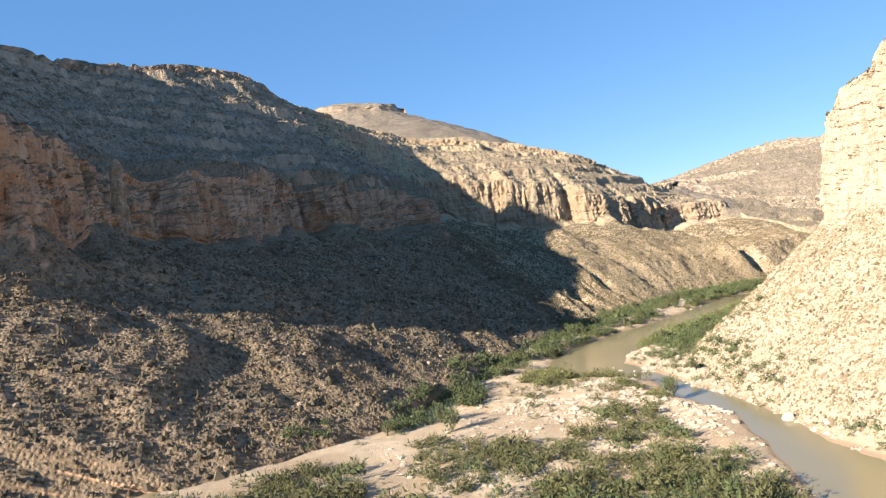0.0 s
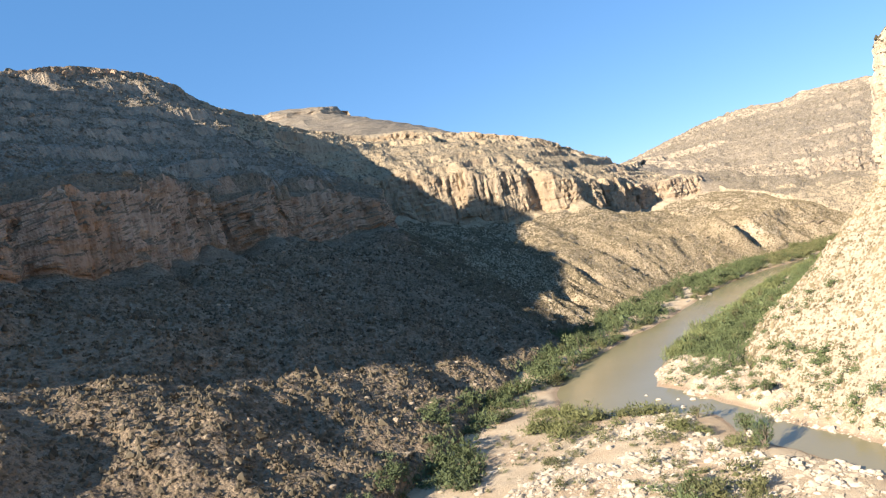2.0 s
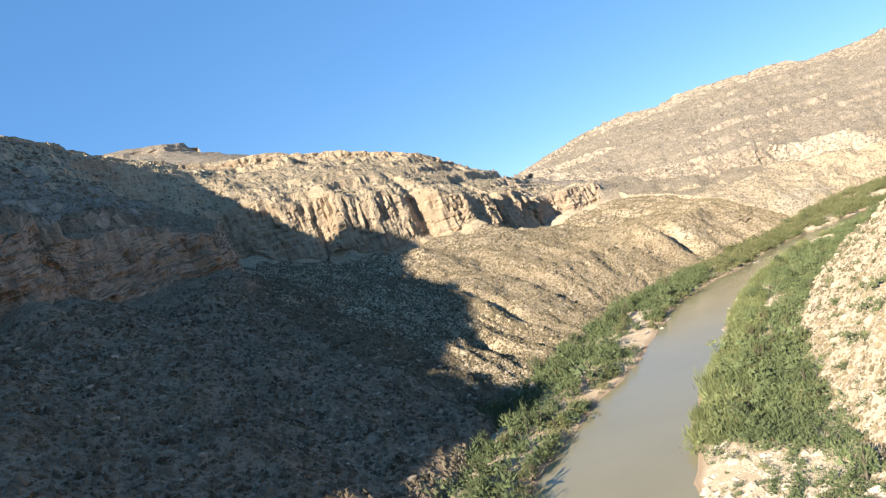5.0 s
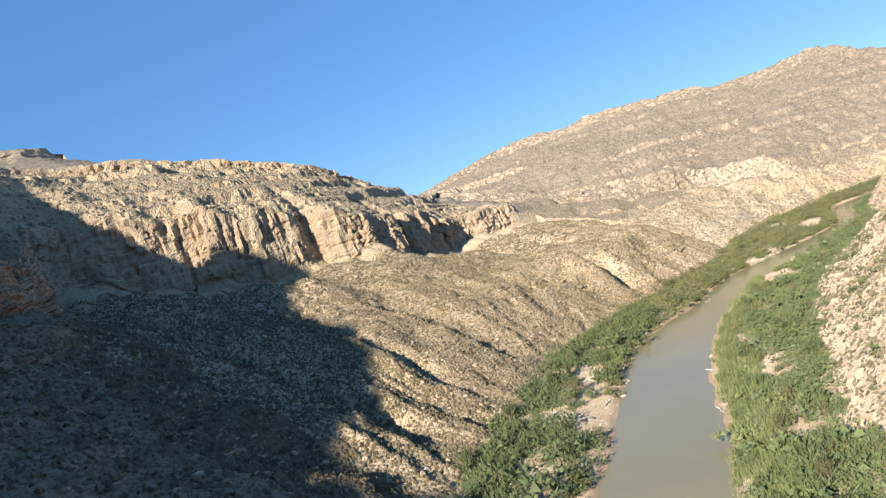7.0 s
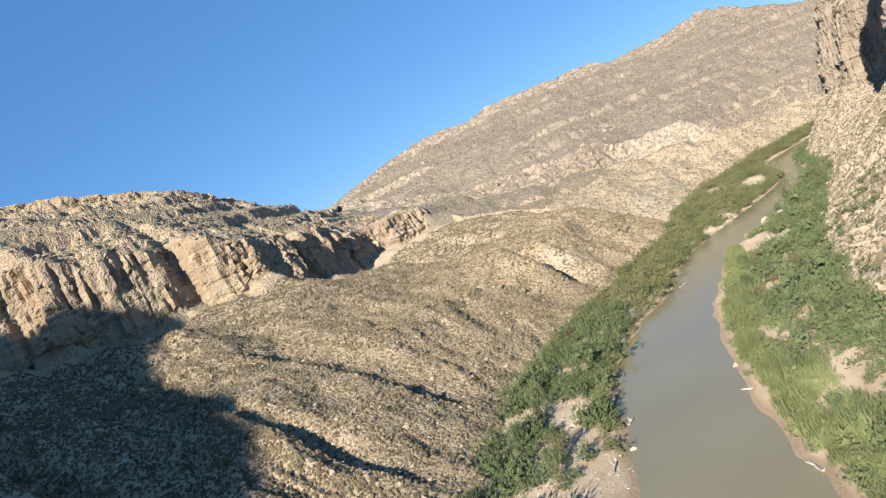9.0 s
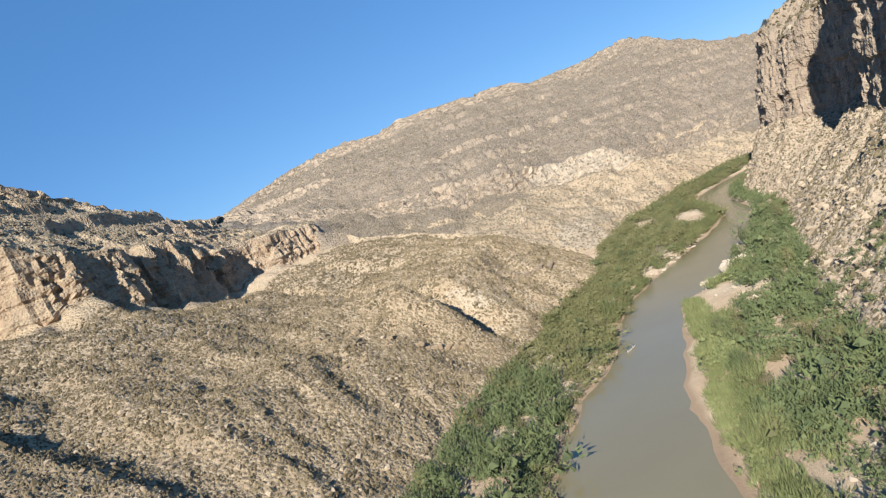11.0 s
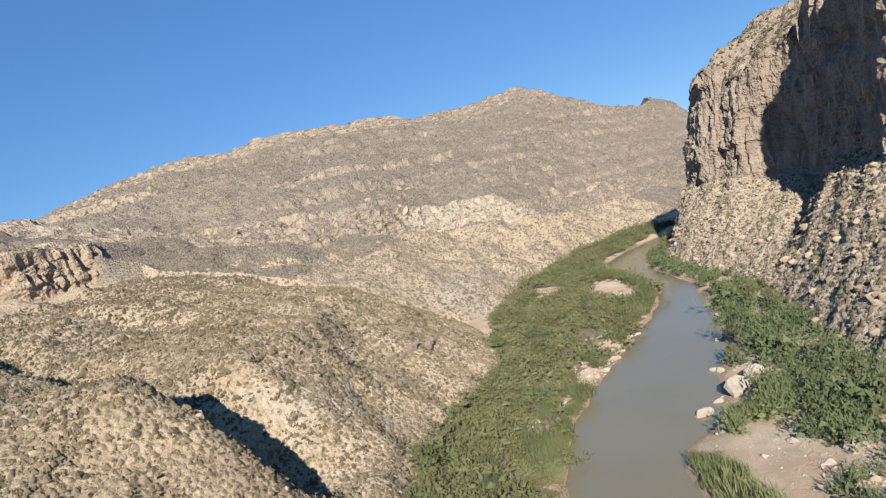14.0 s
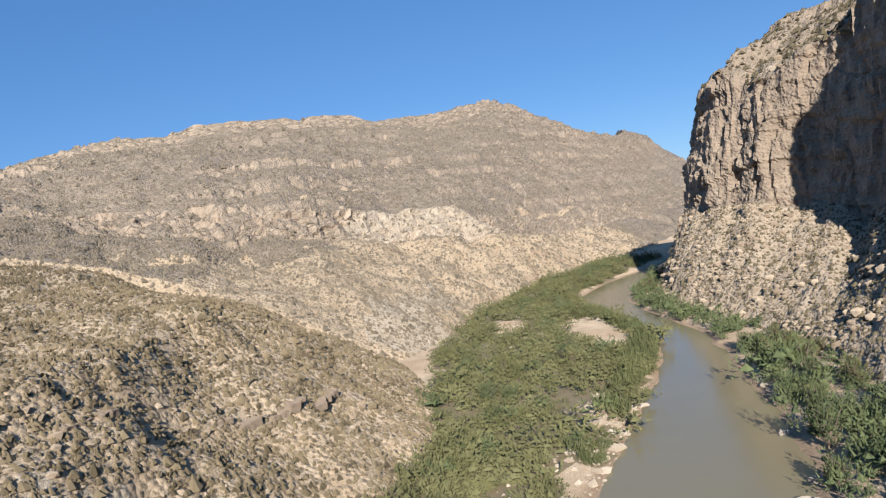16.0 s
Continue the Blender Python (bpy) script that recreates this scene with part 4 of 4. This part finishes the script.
p = np.vstack([in_zone(9500, Z_STONES, 301, 0.14, 9.0, -1.5), in_zone(4200, Z_LITTER, 303, 0.3, 7.0, 0.0), in_zone(700, Z_RED_SAND, 304, 0.4, 7.0)])
sz = 0.26 * np.minimum(rng.pareto(1.9, len(p)) * 0.5 + 0.6, 3.8)
big = sz > 0.36
tagged(new("river_stones", scatter_mesh("river_stones", CHIPS, p[~big], sz[~big], sz[~big] * 0.7, WHITE_STONE)), "pale bleached river cobbles on a bar", "stones", kind="stuff")
tagged(new("river_rocks", scatter_mesh("river_rocks", LUMPS[:5], p[big], sz[big], sz[big] * 0.62, WHITE_STONE)), "rounded pale boulders among cobbles on a bar", "stones", kind="stuff")
Z_SHORE = [(74, 130), (88, 150), (87, 200), (80, 235), (74, 268), (71, 294), (95, 320), (112, 300), (104, 250), (100, 190), (100, 130)]
p = in_zone(6800, Z_SHORE, 302, 0.25, 8.0, -0.6)
sz = 0.30 * np.minimum(rng.pareto(1.8, len(p)) * 0.5 + 0.6, 4.0)
tagged(new("shore_stones", scatter_mesh("shore_stones", CHIPS, p, sz, sz * 0.7, WHITE_STONE)), "pale stones along a bank cut", "stones", kind="stuff")

thicket("pool_thicket", [(27, 262), (33, 273), (48, 263), (51, 253), (42, 245), (32, 249)], 62, 2.3, CANE_GREEN, "thick yellow-green bushes between a pool and a gravel bar", 221, 0.0, tall=1.05, clear=0.2)
thicket("sand_edge_mesquite", [(3, 226), (10, 228), (13, 246), (12, 262), (5, 262), (2, 244)], 34, 2.6, GREEN, "green mesquite bushes where sand meets the slope", 222, 0.45, tall=1.15)
thicket("sand_mesquite", [(17, 276), (25, 277), (27, 284), (17, 286)], 14, 2.4, GREEN, "round green mesquite bush on open sand", 223, 0.0, tall=1.1)
thicket("bar_green_bushes", [(38, 196), (48, 194), (51, 204), (40, 208)], 12, 2.0, GREEN, "green bushes among pale boulders", 224, 0.0)
thicket("gravel_edge_bushes", [(57, 243), (64, 240), (69, 222), (64, 217), (60, 230)], 30, 1.6, CANE_GREEN, "yellow-green bushes at the gravel's edge", 225, 0.3, clear=0.2)


def hill_bushes(name, grid, cliff, n, rows, cols, low, high, top, size, mat, label, seed):
    """Leafy bushes standing on the foot of a slope, between two distances up the river."""
    p = on_hill(grid, cliff, n, rows, cols, 0.35, seed)
    p = p[(p[:, 1] > low) & (p[:, 1] < high) & (p[:, 2] < top)]
    p = p[fbm(np.c_[p[:, :2] / 9.0, np.zeros(len(p))], 3, seed) > -0.05]
    sz = size * rng.lognormal(0, 0.35, len(p))
    tagged(new(name, scatter_mesh(name, SPRAYS, p, sz, sz * rng.uniform(0.85, 1.2, len(p)), mat)), label, "shrubs", kind="stuff")


thicket("shore_shrubs", Z_SHORE, 90, 0.9, SHRUB, "small grey-green bushes on a cut bank of stones", 228, 0.1, clear=1.5, reach=14)
hill_bushes("talus_foot_bushes", HD, HDc, 1500, (0.005, 0.12), (0.033, 0.572), 200, 300, 11, 2.1, GREEN, "green bushes at the foot of a pale talus", 226)
hill_bushes("slope_edge_bushes", HW, HWc, 2500, (0.005, 0.07), (0.05, 0.5), 190, 300, 9, 1.9, GREEN, "green bushes along the foot of a dark slope", 227)
thicket("shore_bushes", Z_SHORE, 200, 1.5, GREEN, "green bushes along a stony cut bank", 220, 0.2, clear=2.5)

p = np.vstack([in_zone(420, [(296, 540), (345, 556), (392, 568), (388, 582), (340, 570), (296, 556)], 511, 0.55, 5.0, 0.3, 9), in_zone(520, [(430, 590), (462, 612), (486, 622), (506, 655), (482, 670), (448, 640), (418, 588)], 512, 0.5, 6.0, 3.0)])
sz = 0.42 * np.minimum(rng.pareto(2.2, len(p)) * 0.5 + 0.6, 3.0)
tagged(new("bank_rocks", scatter_mesh("bank_rocks", LUMPS[:5], p, sz, sz * 0.6, WHITE_STONE)), "pale rounded rocks in clusters on a river bank", "stones", kind="stuff")
spots = np.vstack([np.array(b, float).mean(0) + rng.uniform(-1, 1, (260, 2)) * np.ptp(np.array(b, float), 0) * 0.6 for b in BARE[:12]])
spots = spots[river_distance(spots) > 0.3]
sz = 0.22 * np.minimum(rng.pareto(1.8, len(spots)) * 0.5 + 0.5, 5)
tagged(new("bank_stones", scatter_mesh("bank_stones", CHIPS, np.c_[spots, ground_height(spots)], sz, sz * 0.6, WHITE_STONE)),
       "pale stones and driftwood litter on bare sand", "stones", kind="stuff")


# ---------------------------------------------------------------- single things by the river
def part(name, mesh, parent, label=""):
    ob = new(name, mesh)
    ob.parent = parent
    if label:
        ob["label"] = label
    return ob


def tube(points, radii, sides=7):
    """A bent, tapering round bar."""
    V, F = [], []
    pts = [Vector(p) for p in points]
    for i, p in enumerate(pts):
        d = (pts[min(i + 1, len(pts) - 1)] - pts[max(i - 1, 0)]).normalized()
        a = d.orthogonal().normalized()
        b = d.cross(a)
        for k in range(sides):
            q = 2 * math.pi * k / sides
            V.append(p + (a * math.cos(q) + b * math.sin(q)) * radii[i])
    for i in range(len(pts) - 1):
        for k in range(sides):
            n = (k + 1) % sides
            F.append((i * sides + k, i * sides + n, (i + 1) * sides + n, (i + 1) * sides + k))
    return np.array([v[:] for v in V]), np.array(F)


def joined(pieces):
    V, F, base = [], [], 0
    for v, f in pieces:
        V.append(v)
        F.append(f + base)
        base += len(v)
    return np.vstack(V), np.vstack(F)


def make_tree(seed, height, spread, leaf, label):
    """A low, many-stemmed riverside tree: trunk with limbs, and a crown of leaf sprays."""
    r = random.Random(seed)
    root = tagged(new("riverside_tree"), label, "tree", "trees along the river")
    stems = []
    for k in range(4):
        q, lean = r.uniform(0, 6.28), r.uniform(0.15, 0.45) * spread
        top = (math.cos(q) * lean, math.sin(q) * lean, height * r.uniform(0.55, 0.75))
        midp = (top[0] * 0.35 + r.uniform(-0.2, 0.2), top[1] * 0.35 + r.uniform(-0.2, 0.2), height * 0.3)
        stems.append(tube([(0, 0, -0.4), midp, top], [0.24, 0.15, 0.05]))
        for _ in range(2):
            tip = (top[0] + r.uniform(-1, 1) * spread * 0.4, top[1] + r.uniform(-1, 1) * spread * 0.4, height * r.uniform(0.7, 0.95))
            stems.append(tube([midp, tuple((a + b) / 2 + r.uniform(-0.2, 0.2) for a, b in zip(midp, tip)), tip], [0.12, 0.07, 0.03], 5))
    v, f = joined(stems)
    part("trunk", raw_mesh("trunk", v, f, [BARK], True), root)
    v, f = leaf_clump(620, 0.078, seed, 1.0)
    v = v * (spread, spread, height * 0.8) + (0, 0, height * 0.12)
    part("crown", raw_mesh("crown", v, f, [leaf]), root)
    return root


TREES = [make_tree(1, 5.0, 2.6, GREEN, "rounded green mesquite tree on the river bank"),
         make_tree(2, 6.0, 3.0, GREEN, "tall green mesquite tree beside the water"),
         make_tree(3, 4.2, 2.7, CANE_GREEN, "pale yellow-green willow tree beside the water"),
         make_tree(4, 4.6, 2.4, SHRUB, "grey-green tamarisk tree in a thicket")]
SPOTS = [(47, 333), (35, 310), (24, 279), (25, 300), (61, 338), (77, 363), (94, 385), (33, 289), (23, 287), (52, 346), (3, 248), (11, 294), (-8, 228), (-2, 210), (-14, 222), (-17, 200), (1, 199), (67, 246), (72, 233), (68, 217), (97, 276), (104, 264), (104, 241), (101, 228), (87, 250), (94, 282), (99, 252)]
more = np.vstack([in_zone(26, Z_LEFT, 401)[:, :2], in_zone(34, Z_RIGHT, 402, clear=9)[:, :2], in_zone(26, Z_MEADOW, 403)[:, :2], in_zone(24, Z_RIGHT_FAR, 404)[:, :2]])
SPOTS = SPOTS + [tuple(q) for q in more]
pick = random.Random(11)
heights = ground_height(np.array(SPOTS))
first = set()
for k, ((x, y), z) in enumerate(zip(SPOTS, heights)):
    which = k % 3 if k < 27 else pick.choice([0, 0, 1, 2, 3, 3])
    grow = pick.uniform(0.75, 1.2)
    m = pose(x, y, z - 0.05, 0, 0, pick.uniform(0, 360)) @ Matrix.Diagonal((grow, grow, grow * pick.uniform(0.9, 1.1), 1))
    if which not in first:
        TREES[which].matrix_basis = m
        first.add(which)
    else:
        t_new = copy_thing(TREES[which], Matrix.Identity(4))
        t_new.matrix_basis = m


def boulder_mesh(seed, pale=True, flat_cuts=7):
    """A weathered block: a ball cut by a few planes, with worn edges."""
    bm = bmesh.new()
    bmesh.ops.create_icosphere(bm, subdivisions=2, radius=1.0)
    r = random.Random(seed)
    cuts = []
    for _ in range(flat_cuts):
        n = Vector((r.uniform(-1, 1), r.uniform(-1, 1), r.uniform(-0.6, 1))).normalized()
        cuts.append((n, r.uniform(0.55, 0.85)))
    for v in bm.verts:
        for n, d in cuts:
            over = v.co.dot(n) - d
            if over > 0:
                v.co -= n * over * 0.92
        v.co += v.co.normalized() * 0.07 * noise.noise(v.co * 2.2 + Vector((seed, 0, 0))) + v.co.normalized() * 0.03 * noise.noise(v.co * 6)
    me = bpy.data.meshes.new("boulder")
    bm.to_mesh(me)
    bm.free()
    me.materials.append(WHITE_STONE if pale else STONE)
    return me


BLOCKS = [boulder_mesh(k) for k in range(7)]
GREY_STONE = stone_material("river_boulder_rock", (0.27, 0.22, 0.165), (0.45, 0.385, 0.30))
GREY_BLOCKS = []
for k in range(6):
    me = boulder_mesh(80 + k, True, 14)
    me.materials[0] = GREY_STONE
    GREY_BLOCKS.append(me)
TAN_BLOCKS = [boulder_mesh(20 + k, False) for k in range(6)]
br = random.Random(5)


def boulder(x, y, z, size, label, group, kinds=BLOCKS):
    ob = new("boulder", br.choice(kinds))
    ob.matrix_basis = pose(x, y, z + size * 0.25, br.uniform(-15, 15), br.uniform(-15, 15), br.uniform(0, 360)) @ Matrix.Diagonal((size, size * br.uniform(0.7, 1.0), size * br.uniform(0.6, 0.85), 1))
    return tagged(ob, label, "boulder", group)


for x, y, size in [(339, 520, 3.0), (331, 521, 3.4), (328, 524.5, 1.3), (321, 525, 2.1), (347, 530.5, 1.5), (354, 532, 1.6), (348, 532.5, 1.2), (399, 549, 1.2), (373, 540, 1.3)]:
    boulder(x, y, max(-0.3, float(ground_height(np.array([(x, y)]))[0]) - 0.2), size, "large pale boulder at the edge of the river", "boulders by the water", GREY_BLOCKS)
for x, y, size in [(67, 281, 0.7), (68, 274, 0.9), (72, 270, 0.8), (77, 273, 1.2), (75, 267, 1.0), (83, 256, 1.0), (87, 250, 1.1), (88, 187, 2.2), (72, 231, 1.4), (70, 262, 1.0), (66, 266, 0.8),
                   (169, 451, 0.8), (158, 440, 0.9), (92, 176, 0.9), (81, 240, 0.9)]:
    boulder(x, y, max(-0.25, float(ground_height(np.array([(x, y)]))[0])) - 0.05, size, "bleached boulder standing in shallow water", "boulders in the shallows")
for x, y, z in in_zone(60, Z_STONES, 411, 0.2):
    boulder(x, y, z - 0.15, br.uniform(0.5, 1.1), "white sun-bleached boulder on the gravel bar", "boulders on the bar")
foot = on_hill(HD, HDc, 44, (0.06, 0.27), (0.334, 0.915), 0, 3, 0.5)
for x, y, z in foot:
    boulder(x, y, z, br.uniform(0.7, 1.5), "fallen limestone block on the scree slope", "blocks on the scree", TAN_BLOCKS)


ORANGE = stone_material("orange_limestone", (0.17, 0.125, 0.08), (0.33, 0.25, 0.16))


def ledge_mesh(seed, mat):
    """A squared block split off a rock ledge, with worn corners."""
    bm = bmesh.new()
    bmesh.ops.create_cube(bm, size=2.0)
    bmesh.ops.bevel(bm, geom=bm.edges[:], offset=0.22, segments=1, affect="EDGES")
    bmesh.ops.subdivide_edges(bm, edges=[e for e in bm.edges if e.calc_length() > 1], cuts=1)
    r = random.Random(seed)
    for v in bm.verts:
        v.co += Vector((r.uniform(-1, 1), r.uniform(-1, 1), r.uniform(-1, 1))) * 0.17
    me = bpy.data.meshes.new("ledge_rock")
    bm.to_mesh(me)
    bm.free()
    me.materials.append(mat)
    return me


ORANGE_BLOCKS = [ledge_mesh(50 + k, ORANGE) for k in range(4)]
DARK_STONE = stone_material("weathered_ledge_rock", (0.13, 0.10, 0.072), (0.27, 0.21, 0.15))
TAN_LEDGE = [ledge_mesh(60 + k, DARK_STONE) for k in range(4)]
LEDGES = [[(205, 581, 28), (212, 575, 29), (222, 576, 28)], [(201, 559, 21), (208, 558, 21), (213, 558, 22)], [(223, 565, 23), (232, 572, 24)],
          [(231, 561, 18), (238, 559, 15), (245, 558, 11)], [(288, 594, 24), (297, 598, 24)], [(312, 601, 16), (322, 601, 15), (333, 602, 15), (343, 608, 15)]]
sites = HW.reshape(-1, 3)
for line in LEDGES:
    for a, b in zip(line, line[1:]):
        steps = max(2, int(math.dist(a, b) / 1.7))
        heading = math.degrees(math.atan2(b[1] - a[1], b[0] - a[0]))
        for k in range(steps):
            q = [a[i] + (b[i] - a[i]) * k / steps + br.uniform(-0.35, 0.35) for i in range(3)]
            near = sites[np.argmin(np.abs(sites[:, :2] - q[:2]).sum(1))]
            size = br.uniform(0.55, 1.3)
            ob = new("ledge_rock", br.choice(ORANGE_BLOCKS if line in LEDGES[:4] else TAN_LEDGE))
            ob.matrix_basis = pose(q[0], q[1], float(near[2]) - 0.05, br.uniform(-8, 8), br.uniform(-8, 8), heading + br.uniform(-15, 15)) @ Matrix.Diagonal((size, size * 0.8, size * br.uniform(0.5, 0.85), 1))
            tagged(ob, "squared orange-tan rock of a broken ledge" if line in LEDGES[:4] else "squared grey-tan rock of a broken ledge", "rock", "rock ledges on the spur")


def driftwood(x, y, length, turn, label, z=None):
    """A bleached log with a root end and a broken limb."""
    r = random.Random(int(x * 7))
    g = float(ground_height(np.array([(x, y)]))[0])
    z = max(g, 0.0) if z is None else z
    root = tagged(new("driftwood_log"), label, "driftwood", "driftwood")
    root.matrix_basis = pose(x, y, z + 0.15, 0, 0, turn)
    v, f = tube([(-length / 2, 0, 0.1), (-length / 6, 0.1, 0.05), (length / 5, -0.12, 0.15), (length / 2, 0.1, 0.35)], [0.26, 0.22, 0.17, 0.07])
    part("log", raw_mesh("log", v, f, [DRIFT], True), root)
    v, f = tube([(length * 0.1, 0, 0.15), (length * 0.2, 0.5, 0.6), (length * 0.25, 0.9, 0.9)], [0.12, 0.08, 0.03], 6)
    part("limb", raw_mesh("limb", v, f, [DRIFT], True), root)
    stubs = [tube([(-length / 2 + 0.1, 0, 0.1), (-length / 2 - 0.3, r.uniform(-0.6, 0.6), r.uniform(-0.1, 0.7))], [0.12, 0.03], 5) for _ in range(4)]
    v, f = joined(stubs)
    part("root_end", raw_mesh("root_end", v, f, [DRIFT], True), root)


driftwood(265, 514.5, 5.0, 10, "bleached driftwood log stranded on a sandy bank")
driftwood(158, 401, 4.0, 60, "pale driftwood branch lying on a sand beach")
driftwood(183, 430, 3.0, 120, "pale driftwood branch at the water's edge")
driftwood(150, 437, 4.5, 40, "grey driftwood log on a cut bank")
driftwood(168, 450, 2.6, 25, "white log floating near the bank", 0.0)


# dry shrub, standing rocks on the cliff
def bare_bush(x, y):
    r = random.Random(3)
    root = tagged(new("dry_bush"), "leafless purple-brown dry bush on the river bank", "bush")
    root.matrix_basis = pose(x, y, float(ground_height(np.array([(x, y)]))[0]))
    for _ in range(5):
        twigs = []
        q0 = r.uniform(0, 6.28)
        for _ in range(14):
            q, e = q0 + r.uniform(-1, 1), r.uniform(0.6, 2.2)
            mid_p = (math.cos(q) * e * 0.5, math.sin(q) * e * 0.5, r.uniform(0.8, 1.6))
            twigs.append(tube([(0, 0, -0.1), mid_p, (math.cos(q) * e * 1.2, math.sin(q) * e * 1.2, r.uniform(1.6, 3.0))], [0.09, 0.06, 0.02], 4))
        v, f = joined(twigs)
        part("branch", raw_mesh("branch", v, f, [TWIG]), root)


TWIG, tw_nt, tw_b = material("dry_twigs")
tw_nt.links.new(mix(tw_nt, noise_tex(tw_nt, coords(tw_nt), 2.0), (0.16, 0.10, 0.09), (0.27, 0.19, 0.16)), tw_b.inputs["Base Color"])
tw_b.inputs["Roughness"].default_value = 0.9
bare_bush(257, 530)


def rock_spire(x, y, z, height, width, seed):
    """A free-standing weathered pillar."""
    n_r, n_c = 26, 18
    q = np.linspace(0, 2 * np.pi, n_c)
    h = np.linspace(0, 1, n_r)
    prof = width * (1.1 - 0.55 * h) * (1 - np.clip((h - 0.9) / 0.1, 0, 1) ** 2 * 0.8)
    P = np.stack([np.outer(prof, np.cos(q)), np.outer(prof, np.sin(q)) * 0.8, np.outer(h * height, np.ones(n_c))], 2).reshape(-1, 3)
    wob = 1 + 0.3 * fbm(P * (0.5, 0.5, 0.25), 3, seed)
    P[:, :2] *= wob[:, None]
    P = P.reshape(n_r, n_c, 3)
    P[:, -1] = P[:, 0]
    ob = new("rock_spire", grid_mesh("rock_spire", P.reshape(-1, 3), n_r, n_c, [HILL], False))
    ob.matrix_basis = pose(x, y, z)
    return tagged(ob, "free-standing weathered rock pillar on the cliff edge", "rock pillar", "rock pillars")


rock_spire(-126, 303, 72, 33, 3.6, 3)
rock_spire(-47, 486, 97, 9, 2.2, 4)
rock_spire(-50.5, 482, 97, 7, 1.8, 5)
